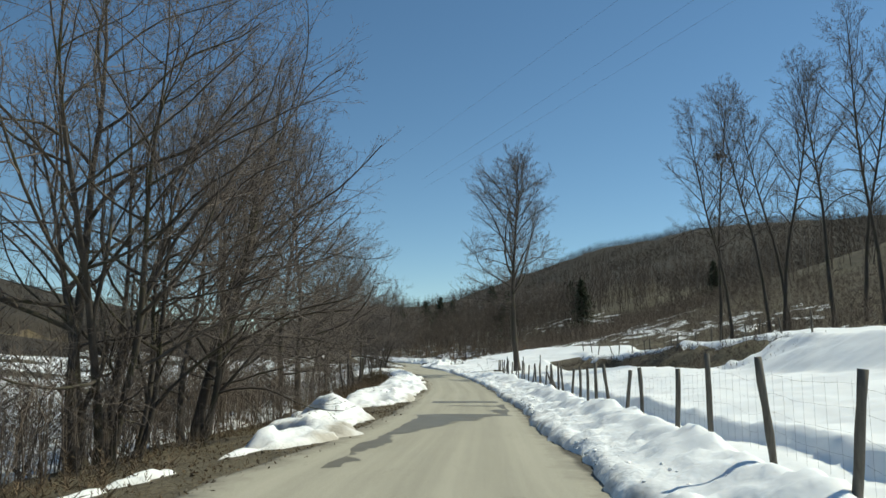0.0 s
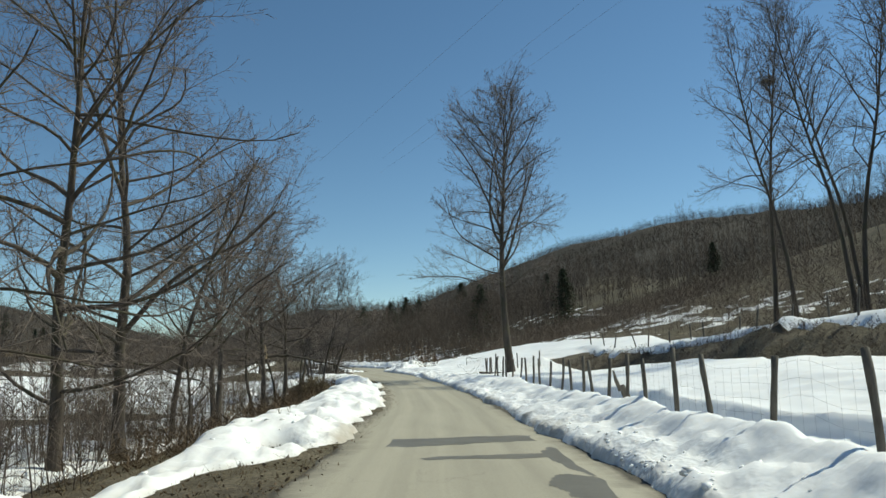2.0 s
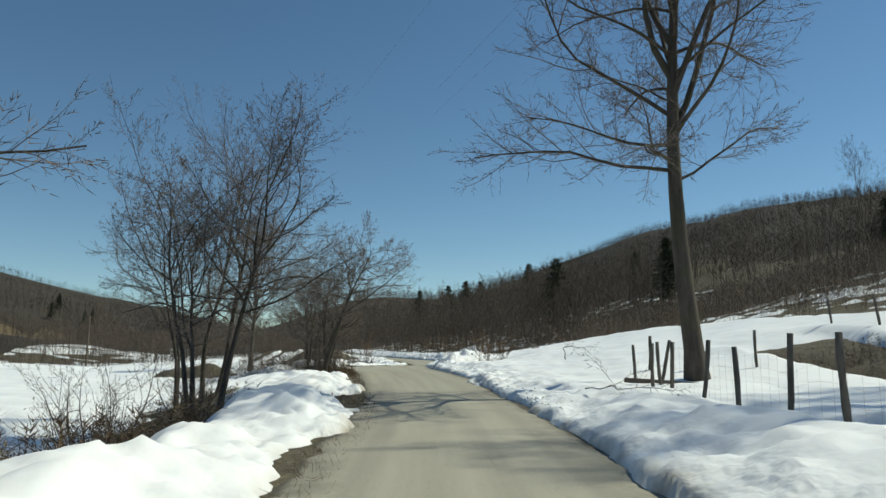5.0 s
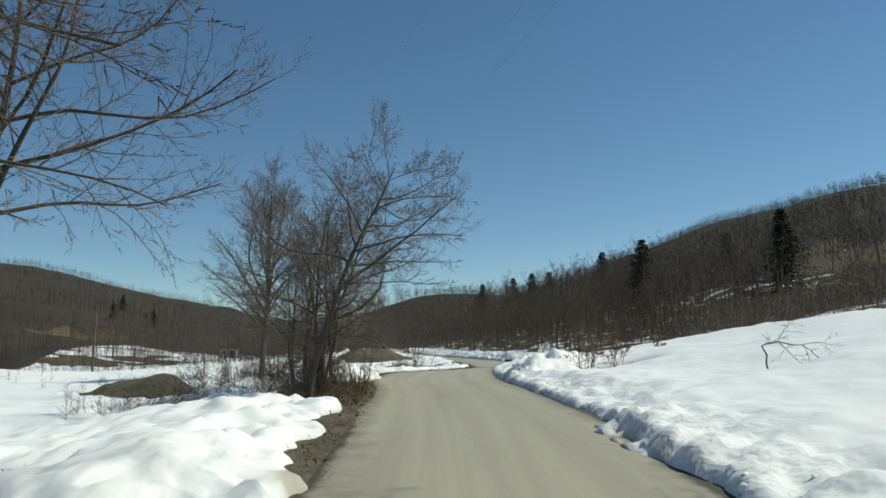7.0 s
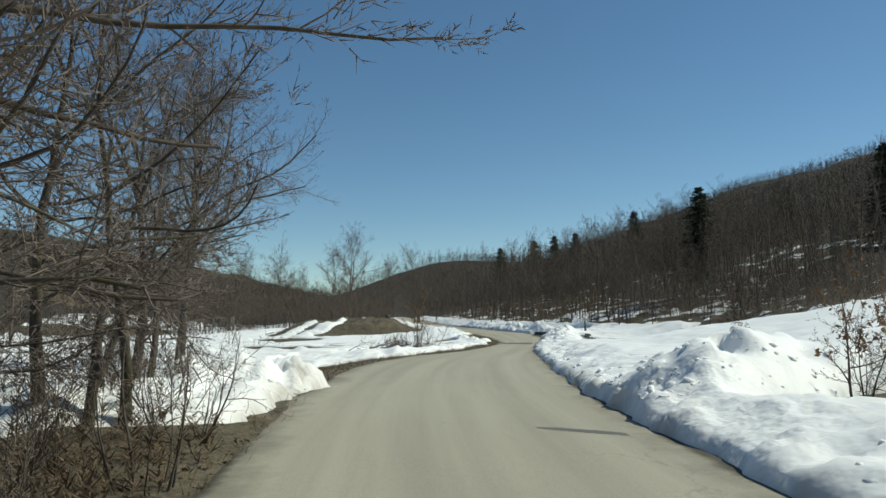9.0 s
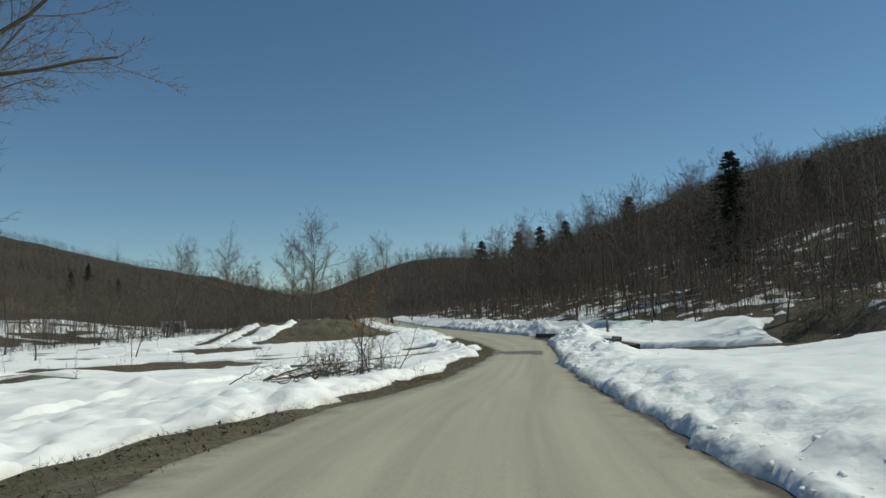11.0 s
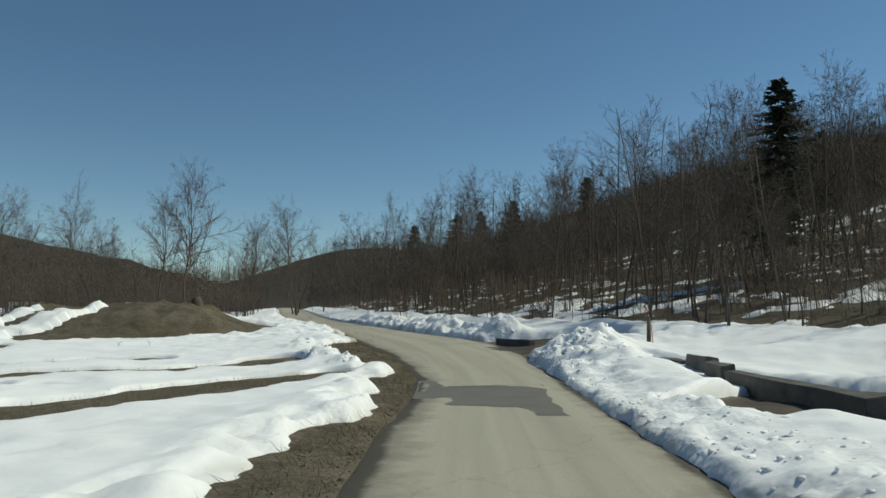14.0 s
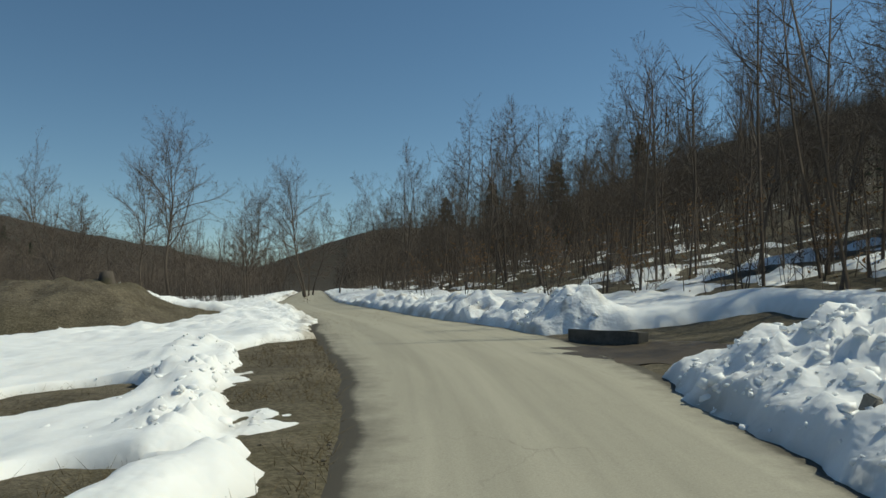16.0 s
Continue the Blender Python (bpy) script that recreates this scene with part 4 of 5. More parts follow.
for i, (px, py) in enumerate(wood_spots(42, 8, 28, 95, 96, 210, lambda a, b: 44 < a - float(road_c(b)) < 90, 4.5)):
    copy_thing(forms[i % len(forms)], pose(px, py, float(ground_z(px, py)), 0, 0, float(rng.uniform(0, 360))) @ Matrix.Scale(float(rng.uniform(.85, 1.2)), 4))

LT = "distant bare trees across the meadow"
lone = place_tree("bare_tree", -34.6, 194, bare_tree(61, 14.5, .17, (0, 0), 1, 0, 0, .34, 28, (8, 6, 4), (.32, .52), (36, 70), .08, fine=False, hair=.011), "bare tree standing apart across the meadow", group=LT, bark=WOODS, twig=WOODS)
lone2 = place_tree("bare_tree", -43, 192.5, bare_tree(62, 12.5, .13, (.02, 0), 2, .12, .3, .30, 20, (8, 6, 4), (.32, .52), (36, 66), .08, fine=False, hair=.011), "bare tree standing apart across the meadow", group=LT, bark=WOODS, twig=WOODS)
for i, (px, py, sc) in enumerate(((-38.5, 197, 1.05), (-45.5, 196, 1.0), (-52, 186, 1.0), (-57, 178, 1.0), (-63, 170, .9), (-30, 200, .95), (-25, 204, 1.0), (-27, 212, .9), (-33, 210, .95), (-39, 207, .9), (-20, 222, .9), (-31, 140, .45), (-36, 137, .42), (-48, 203, 1.0), (-54, 199, .9), (-60, 190, .9), (-24, 216, .8), (-29, 222, 1.0))):
    ob = copy_thing((lone, lone2)[i % 2], pose(px, py, float(ground_z(px, py)), 0, 0, 50 * i) @ Matrix.Scale(sc * .82, 4))
    tagged(ob, "bare tree standing apart across the meadow", group=LT)

# far woods as one tangle of simple trees
def far_woods(name, n, seed, x0, x1, y0, y1, ok, label, hmin, hmax, branches=15, wide=.0045, mat=None, twigs=0):
    r = np.random.default_rng(seed)
    px, py = r.uniform(x0, x1, n), r.uniform(y0, y1, n)
    k = ok(px, py)
    px, py = px[k], py[k]
    pz, h = ground_z(px, py), r.uniform(hmin, hmax, len(px))
    m = len(px)
    base = np.stack([px, py, pz - .3], 1)
    top = base + np.stack([r.normal(size=m) * .09 * h, r.normal(size=m) * .09 * h, h], 1)
    P = np.stack([base, (base + top) / 2 + r.normal(size=(m, 3)) * [.15, .15, 0], top], 1)
    R = np.stack([h * .0065, h * .005, h * .0015], 1)
    v0, q0 = tubes(P, R, 3) if hmax > 9.5 else spikes(P, R)
    par = np.repeat(np.arange(m), branches)
    u = r.uniform(.28, .98, len(par))[:, None]
    b = base[par] * (1 - u) + top[par] * u
    a = r.uniform(0, 6.283, len(par))
    ln = h[par] * r.uniform(.14, .34, len(par)) * (1.3 - u[:, 0])
    up = r.uniform(.3, 1.3, len(par))
    e = b + np.stack([np.cos(a) * ln, np.sin(a) * ln, up * ln], 1)
    w = np.cross(e - b, r.normal(size=(len(par), 3)))
    w = w / (np.linalg.norm(w, axis=1, keepdims=True) + 1e-9) * (h[par] * wide)[:, None]
    tri_v = np.stack([b - w, b + w, e + w * .3], 1).reshape(-1, 3)
    tri = np.arange(len(par) * 3).reshape(-1, 3) + len(v0)
    if twigs:
        at = np.repeat(np.arange(len(par)), twigs)
        s = r.uniform(.2, .95, len(at))[:, None]
        tb = b[at] * (1 - s) + e[at] * s
        te = tb + ((e - b)[at] * .35 + r.normal(size=(len(at), 3)) * ln[at][:, None] * .28 + [0, 0, .06]) * (1.2 - s)
        tv, tf = blades_at(np.stack([tb, te], 1), (h[par][at] * wide * .55)[:, None], r)
        tri = np.concatenate([tri, tf + len(v0) + len(tri_v)])
        tri_v = np.concatenate([tri_v, tv])
    ob = new(name, mesh_from(name, np.concatenate([v0, tri_v]), [q0, tri], mat or WOODS))
    return tagged(ob, label, "woodland", kind="stuff")


def right_far(px, py):
    e = px - road_c(py)
    return (e > np.interp(py, [0, 60, 100, 150, 215, 230, 400], [85, 75, 62, 44, 38, 6, 5])) & (e < 430)


def right_mid(px, py):
    e = px - road_c(py)
    return (e > np.minimum(wood_edge(py) + .5, 26 + 30 * vnoise(px / 12, py / 12, 6))) & (e < 80) & (py > np.where(e < 45, 112, 100)) & ((px < 2.5 + .344 * (py - 75)) | (e > 50))


def undergrowth(px, py):
    e = px - road_c(py)
    return (e > np.interp(py, [0, 30, 60, 72, 100, 118, 130, 145, 150, 170, 260], [22, 20, 20, 18.5, 17.5, 15.5, 16, 14, 9.5, 7, 5.5])) & (e < 85) & (vnoise(px / 3.5, py / 3.5, 77) > .32)


far_woods("woodland", 30000, 3, -80, 430, 20, 640, right_far, "brown leafless woodland covering the hillside", 3.2, 6.6, 13, .0085, FARWOOD)
far_woods("woodland", 2300, 13, -60, 80, 100, 265, right_mid, "thicket of thin bare trees inside the woodland", 5, 10.5, 18, .0022, None, 5)
far_woods("brush", 15000, 14, -60, 90, 22, 265, undergrowth, "brown bare undergrowth between the trees", .6, 2.4, 18, .006)
far_woods("brush", 8000, 16, 9, 17, 28, 68, lambda px, py: (px - road_c(py) > 10.6) & (px - road_c(py) < 14.0), "dark dead bracken covering the terrace bank", .25, .75, 12, .012)
far_woods("brush", 6000, 21, 5, 50, 92, 152, lambda px, py: (px - road_c(py) > np.interp(py, [92, 116, 140, 147], [18, 13.5, 14, 11])) & (px - road_c(py) < 46), "brown scrub on the open slope", .6, 3.0, 12, .0056, None, 3)
far_woods("brush", 7500, 26, 16, 60, 22, 122, lambda px, py: (px - road_c(py) > 20) & (px - road_c(py) < 56), "brown scrub on the slope above the terrace", .7, 3.0, 12, .0050, None, 2)
far_woods("woodland", 13000, 4, -640, -70, 100, 1200, lambda px, py: (px < -105 - 40 * vnoise(px / 30, py / 30, 8)) & (bump(px, py, -168, 320, 34, 70, 25) < .45), "brown leafless woodland on the far side of the valley", 4, 8, 13, .0085, FARWOOD)
far_woods("woodland", 2200, 5, -260, 40, 270, 700, lambda px, py: np.abs(px - road_c(py)) > 6, "distant leafless woodland closing the valley", 6, 10, 20, .0055)
far_woods("woodland", 1500, 17, -110, -14, 188, 300, lambda px, py: (px - road_c(py) < -5), "line of thin bare trees across the meadow", 4, 9.6, 20, .0026, None, 4)
far_woods("brush", 6500, 18, -60, 45, 124, 220, lambda px, py: (px - road_c(py) > wood_edge(py) - 1.0) & (px - road_c(py) < 30) & (px < 4 + .58 * (py - 103)), "thick brown brush at the woodland edge", .9, 3.6, 12, .0034, None, 3)
far_woods("brush", 4000, 19, -12, -4.2, 4, 60, lambda px, py: (px < -5.2 - 1.2 * vnoise(px * 0 + 3.3, py / 4, 9)) & (vnoise(px / 2.2, py / 3.5, 79) > np.where(py > 37, .58, .30)), "tangled bare thicket along the verge", .7, 3.2, 16, .0028, None, 3)
far_woods("brush", 1100, 20, -12, -5.4, 76.5, 93, lambda px, py: px < np.interp(py, [76, 80, 83, 86, 88, 93], [-6.0, -5.9, -6.6, -8.0, -9.3, -10]), "tangled dead brush under the roadside trees", .4, 1.7, 30, .0034)
far_woods("brush", 1100, 28, -27, -9, 84, 120, lambda px, py: bump(px, py, -15.0, 87.3, 4.2, 1.5, 158) + bump(px, py, -19.5, 109, 3.2, 1.0, 170) + bump(px, py, -14.8, 110.5, 2, .8, 165) > .35, "dead brown brush matted over an earth hummock", .15, .6, 10, .012, LITTER)
far_woods("brush", 2600, 29, -110, -14, 183, 215, lambda px, py: px - road_c(py) < -6, "dark bare brush under the far trees", .8, 3.0, 10, .006, FARWOOD, 2)
far_woods("brush", 900, 15, -75, -18, 60, 215, lambda px, py: vnoise(px / 9, py / 5, 78) > .66, "low bare scrub along the meadow", .5, 1.8, 16, .006)

far_woods("brush", 3000, 23, -10, -4.2, 76, 90, lambda px, py: px < np.where(py < 83.5, road_l(py) - .35, np.interp(py, [83.5, 86, 88, 90], [-6.4, -7.9, -9.2, -9.6])), "matted dead bracken and bramble under the roadside trees", .22, .75, 16, .013, LITTER)
far_woods("brush", 1500, 24, -9.5, -3.0, 4, 30, lambda px, py: px < np.interp(py, [4, 9, 13, 16, 30], [-3.3, -3.4, -4.2, -5.0, -5.2]), "matted dead bracken and bramble under the roadside trees", .2, .8, 16, .012, LITTER)
far_woods("brush", 1500, 25, -6.6, -3.4, 30, 61, lambda px, py: px < np.interp(py, [30, 36, 40, 48, 61], [-4.8, -4.0, -3.1, -3.2, -4.2]), "matted dead bracken and bramble behind the snow bank", .25, 1.1, 18, .010, LITTER)

# ---- spruces ----
SPR = "dark spruces among the bare woods"
tv, tq, v, q = spruce_meshes(71, 11.8, 4.6)
fir = thing("spruce", 13.9, 160, float(ground_z(13.9, 160)), "dark green spruce standing above bare woodland", "spruce", SPR)
part("trunk", mesh_from("trunk", tv, tq, WOODS), fir)
part("crown", mesh_from("crown", v, q, NEEDLE), fir)
for px, py, sc in ((27.4, 146.5, .95), (34, 196, .8), (3, 232, 1.1), (-6, 260, 1.2), (-16, 285, 1.3), (-1, 275, 1.3), (16, 240, 1.2), (47, 128, .6), (-192, 379, .75), (-230, 452, .9), (-187, 399, .7), (-185.6, 404, .8), (-167, 358.6, .5)):
    copy_thing(fir, pose(px, py, float(ground_z(px, py)) - .2, 0, 0, 37 * px) @ Matrix.Scale(sc, 4))


# ---- fences ----
def post_mesh(seed, h, r):
    g = np.random.default_rng(seed)
    P0, R0 = stems(g, h + .25, r, (g.normal() * .015, g.normal() * .015), .028, k=7)
    R0[:] = r * g.uniform(.85, 1.1, (1, 7))
    v, q = tubes(P0, R0, 8)
    return mesh_from("fence_post", v, [q, np.arange(48, 56)[None, :]], POST)


posts = [post_mesh(80 + i, 1.30 + .07 * (i % 3), .043) for i in range(5)]
for i, py in enumerate((6.1, 8.1, 10.6, 12.8, 15.2, 16.8, 18.2, 19.9, 21.7, 23.6, 26.1, 28.0, 29.6, 31.4, 33.1, 34.9, 36.4, 38.0, 39.7, 41.4, 43.3, 45.2, 46.9, 48.3, 50.0, 51.6, 53.1, 54.6, 56.4, 58.3, 60.2, 61.8)):
    px = float(fence_x(py))
    ob = new("fence_post", posts[i % 5])
    ob.matrix_basis = pose(px, py, float(ground_z(px, py)), rng.normal() * 1, rng.normal() * 1, 70 * i)
    tagged(ob, "rough grey wooden fence post standing in snow", "fence post", "posts of the roadside fence")
for i, (px, py) in enumerate(((5.0, 62.6), (5.2, 63.8), (4.9, 65.0), (5.6, 66.5), (7.2, 66.8), (8.6, 66.2))):
    ob = new("fence_post", posts[(i + 1) % 5])
    ob.matrix_basis = pose(px, py, float(ground_z(px, py)), rng.normal() * 3, rng.normal() * 3, 70 * i)
    tagged(ob, "grey wooden post at the fence corner by the tall tree", "fence post", "posts of the fence corner")
for i, py in enumerate(np.arange(32, 74, 2.5)):
    px = float(road_c(py)) + 14.8 + .3 * math.sin(py)
    ob = new("fence_post", posts[(i + 2) % 5])
    ob.matrix_basis = pose(px, py, float(ground_z(px, py)) - .1, rng.normal() * 5, rng.normal() * 5, 70 * i)
    tagged(ob, "thin grey wooden fence post on the terrace edge", "fence post", "posts of the terrace fence")

# the broken post and the nest in the terrace tree
bz = float(ground_z(4.9, 34.5))
ob = thing("broken_post", 4.9, 34.5, bz, "split old fence post snapped and leaning on the fence", "fence post", "posts of the roadside fence", 15)
v1, q1 = tubes(np.array([[[.32, 0, 0], [.24, .02, .3], [.1, .03, .62]], [[.06, .02, .5], [-.04, .03, .75], [-.1, .03, .98]]]), np.array([[.10, .095, .07], [.05, .045, .02]]), 6)
part("timber", mesh_from("timber", v1, [q1], POST, False), ob)
g3 = np.random.default_rng(41)
np0 = g3.normal(size=(420, 3)) * [.26, .26, .17]
nv, nq = spikes(np.stack([np0, np0 + g3.normal(size=(420, 3)) * [.3, .3, .12]], 1), np.full((420, 1), .014))
nest = new("bird_nest", mesh_from("bird_nest", nv, [nq], TWIG))
nest.matrix_basis = pose(23.5, 61.5, 18.4)
tagged(nest, "dark twiggy bird nest high in a bare tree", "nest")

# netting: strands and uprights of thin wire from post to post
wy = np.arange(4.0, 60.5, .30)
wx = fence_x(wy) + .06
wz = ground_z(wx, wy)
strands = []
for h in (.55, .75, .95, 1.15):
    P = np.stack([wx, wy, wz + h + .02 * np.sin(wy * 3.3)], 1)
    strands.append(tubes(P[None], np.full((1, len(wy)), .0010), 3))
up = np.stack([np.stack([wx, wy, wz + .35], 1), np.stack([wx, wy, wz + 1.2], 1)], 1)
strands.append(tubes(up, np.full((len(wy), 2), .0009), 3))
wv, wq = joined(strands)
tagged(new("wire_netting", mesh_from("wire_netting", wv, wq, WIRE)), "rusty wire netting strung along the roadside posts", "wire fence", kind="stuff")


# ---- wet patches on the road ----
def puddle(name, cx, cy, rx, ry2, turn, seed, mat, label, bare=False):
    c, s = math.cos(radians(turn)), math.sin(radians(turn))
    n, k = 90, 7
    a = np.arange(n) * 2 * np.pi / n
    rad = 1 + .42 * fbm(np.cos(a) * 2, np.sin(a) * 2, 1.1, 4, seed)
    v = [(cx, cy)]
    for ring in range(1, k + 1):
        f = ring / k
        u, w = np.cos(a) * rad * rx * f, np.sin(a) * rad * ry2 * f
        v += list(zip(cx + u * c - w * s, cy + u * s + w * c))
    v = np.array(v)
    if not bare:
        v[:, 0] = np.clip(v[:, 0], road_l(v[:, 1]) + .02 + .1 * fbm(v[:, 1], v[:, 1] * 0, .8, 2, 5), road_r(v[:, 1]) + .2)
    z = road_top(v[:, 0], v[:, 1]) + .006
    if bare:
        z = np.maximum(z, ground_z(v[:, 0], v[:, 1]) + .012)
    tri = np.array([(0, 1 + i, 1 + (i + 1) % n) for i in range(n)])
    quad = np.array([(1 + (r - 1) * n + i, 1 + r * n + i, 1 + r * n + (i + 1) % n, 1 + (r - 1) * n + (i + 1) % n) for r in range(1, k) for i in range(n)])
    ob = new(name, mesh_from(name, np.column_stack([v, z]), [tri, quad], mat))
    return tagged(ob, label, "wet patch", "wet patches on the road", "structure")


def wet_patch(y0, y1, spots, seed):
    """A damp film over part of the road: spots are (x, y, half width, half length, turn)."""
    gy = np.arange(y0, y1, .04)
    gx = np.linspace(0, 1, 120)
    WY = np.repeat(gy[:, None], 120, 1)
    WX = road_l(WY) - .05 + (road_r(WY) - road_l(WY) + .25) * gx[None, :]
    wetness = 0
    for px, py, rx, ry2, turn in spots:
        wetness = np.maximum(wetness, bump(WX, WY, px, py, rx, ry2, turn))
    wetness = wetness + .20 * fbm(WX, WY, 1.1, 4, seed) + .05 * fbm(WX, WY, .2, 2, seed + 5)
    c4 = (wetness[:-1, :-1] + wetness[1:, 1:] + wetness[:-1, 1:] + wetness[1:, :-1]) / 4
    ob = new("wet_patch", grid_mesh("wet_patch", WX, WY, road_top(WX, WY) + .004, WETROAD, keep=c4 > .42))
    return tagged(ob, "dark wet patch of meltwater on the pale asphalt", "wet patch", "wet patches on the road", "structure")


wet_patch(9, 27, ((-2.0, 13.5, .9, 4.0, -8), (-1.3, 18.5, 1.2, 3.5, -14), (-.2, 22.5, 1.6, 1.9, -20), (2.3, 25.0, .7, 1.9, 8), (1.4, 23.6, 1.1, .5, 0)), 2)
wet_patch(26.4, 33, ((.6, 31.2, 3.2, .75, 2), (1.5, 28.6, 1.4, .30, 2), (2.6, 27.8, .6, 1.8, 5)), 4)
wet_patch(126.5, 135, ((-5.0, 130.2, 2.9, 1.2, -5), (-6.3, 131.4, .5, 1.7, 0), (-3.2, 131.0, .6, 2.6, 0), (-3.5, 129.2, 1.3, 1.7, 0), (-5.3, 129.9, 2.0, 1.2, -4), (-3.7, 127.6, .9, 2.4, 0), (-4.4, 128.9, 1.5, 1.4, 20)), 6)
wet_patch(82, 88, ((-2.2, 84.9, .7, .14, -20), (-5.9, 84.0, .6, 1.0, 30)), 8)
puddle("wet_patch", -2.6, 143.4, 1.6, 1.4, 0, 10, MUD, "brown wet mud where the side track leaves the road", True)

# the lot beside the culvert
lx, ly = np.meshgrid(np.linspace(-2.9, 10.2, 70), np.linspace(121.0, 132.4, 60))
lz = np.maximum(ground_z(lx, ly), road_z(ly) - .02) + .02
tagged(new("pavement", grid_mesh("pavement", lx, ly, lz, MUD)), "damp brown paved lot beside the road", "pavement", kind="structure")

# ---- damaged boughs ----
def bough(path, r0, seed, count, reach):
    """A single limb through a few places, with its twigs, relative to its tree."""
    g = np.random.default_rng(seed)
    k = 14
    a = np.array(path, float)
    P = np.stack([np.interp(np.linspace(0, len(a) - 1, k), np.arange(len(a)), a[:, c]) for c in range(3)], 1)
    P = P + g.normal(size=(k, 3)) * .03
    R = np.linspace(r0, r0 * .25, k)
    Q, q = limbs(g, P[None], R[None], count, reach, (30, 70), 5, -.08, .15, .2, .010)
    S, s2 = limbs(g, Q, q, 6, (.3, .6), (25, 60), 3, -.05, .15, .15, .009)
    v, f = joined([tubes(P[None], R[None], 7), tubes(Q, q, 4), tubes(S, s2, 3), slivers(S, s2, 4, g)])
    return mesh_from("broken_bough", v, f, BARK)


part("broken_bough", bough([(0, 0, 2.3), (.9, .3, 2.35), (2.2, .6, 2.05), (3.4, .9, 1.7)], .07, 5, 14, (.15, .35)), snapped, "snapped bough hanging towards the road")
wv, wq = tubes(np.array([[[.02, -.10, 2.2], [.03, -.13, 2.45], [0, -.11, 2.75]]]), np.array([[.05, .065, .01]]), 7)
part("wound", mesh_from("wound", wv, [wq], BREAK), snapped, "pale fresh break in the wood")


# ---- shrubs ----
def place_shrub(name, x, y, seed, h, n, label, group, turn=0, rich=(3, 2, 1), boughs=5, fan=.7, spread=.15):
    return place_tree(name, x, y, bare_tree(seed, h, .012 + .006 * h, (0, 0), n, fan, spread, .2, boughs, rich, (.3, .6), (30, 65), .03, fine=False, sides=(5, 3)), label, "shrub", group, turn, parts=("stem", "crown"))


BR = "bare shrubs along the left verge"
kinds = [place_shrub("shrub", -7.2, 16.5, 201, 1.7, 9, "tangled bare brown shrub under roadside trees", BR), place_shrub("shrub", -6.6, 21.0, 202, 2.2, 7, "tangled bare brown shrub under roadside trees", BR), place_shrub("shrub", -6.3, 48.6, 203, 1.3, 11, "tangled bare brown shrub under roadside trees", BR)]
g = np.random.default_rng(17)
for i, (px, py) in enumerate(((-5.6, 12.5), (-7.9, 14), (-5.2, 15.9), (-6.9, 19.9), (-5.3, 23.2), (-7.9, 22.4), (-6.3, 27.2), (-5.4, 29.3), (-7.4, 29.6), (-6.0, 33.0), (-5.2, 34.8), (-5.6, 36.6), (-6.8, 36.9), (-5.4, 39.6), (-6.9, 40.6), (-5.9, 44.6), (-7.2, 45.8), (-5.4, 46.9), (-6.8, 49.4), (-5.1, 49.6), (-6.0, 52.0), (-4.9, 55.2), (-5.6, 56.6), (-4.6, 58.0), (-5.3, 60.0), (-6.4, 63.0), (-8.2, 68.5), (-6.8, 79.0), (-5.7, 81.8), (-7.4, 82.6), (-6.3, 83.6), (-6.0, 78.6), (-5.6, 79.8), (-6.6, 81.2), (-7.0, 84.6), (-8.2, 81.0), (-9.6, 113.4), (-8.6, 113.6), (-10.6, 113.6), (-9.3, 112.2), (-8.9, 83.2), (-16.6, 103), (-19, 106.2), (-21, 103.8))):
    copy_thing(kinds[i % 3], pose(px, py, float(ground_z(px, py)), 0, 0, float(g.uniform(0, 360))) @ Matrix.Scale(float(g.uniform(.7, 1.15)), 4))
g2 = np.random.default_rng(9)
hp = g2.normal(size=(2600, 3))
hp = hp / np.linalg.norm(hp, axis=1, keepdims=True) * g2.uniform(.55, 1.0, (2600, 1)) * np.array([.85, 1.1, .95]) + [0, 0, .25]
hp = hp[hp[:, 2] > -.1]
he = hp + g2.normal(size=hp.shape) * np.array([.22, .22, .16])
hv, hq = spikes(np.stack([hp, he], 1), np.full((len(hp), 1), .008))
heap = new("brushwood_heap", mesh_from("brushwood_heap", hv, [hq], GRASS))
heap.matrix_basis = pose(-4.4, 50.9, float(ground_z(-4.4, 50.9)))
tagged(heap, "dense rounded heap of brown brushwood beside the snow bank", "brushwood")


def leaves(P, n, seed, size, mat):
    """n curled dead leaves near the points P."""
    g = np.random.default_rng(seed)
    c = P[g.integers(0, len(P), n)] + g.normal(size=(n, 3)) * .03
    a, b = g.normal(size=(n, 3)), g.normal(size=(n, 3))
    a /= np.linalg.norm(a, axis=1, keepdims=True)
    b = np.cross(a, b)
    b /= np.linalg.norm(b, axis=1, keepdims=True)
    d = np.cross(a, b) * .3
    s = (size * g.uniform(.6, 1.2, n))[:, None]
    v = np.stack([c - a * s, c - b * s * .45 + d * s, c + a * s, c + b * s * .45 + d * s], 1).reshape(-1, 3)
    i = np.arange(n)[:, None] * 4
    return mesh_from("leaves", v, [np.concatenate([i + [0, 1, 2], i + [0, 2, 3]])], mat, False)


def oakling(x, y, seed, h, n, count, label, group, fan=.35):
    ob = place_shrub("young_oak", x, y, seed, h, n, label, group, 0, (4, 3, 3), 8, fan, .12)
    tips = np.array([v.co for v in ob.children[1].data.vertices])
    tips = tips[tips[:, 2] > h * .35]
    part("leaves", leaves(tips, int(count * 1.3), seed, .042, LEAF), ob, "withered orange-brown leaves")
    return ob


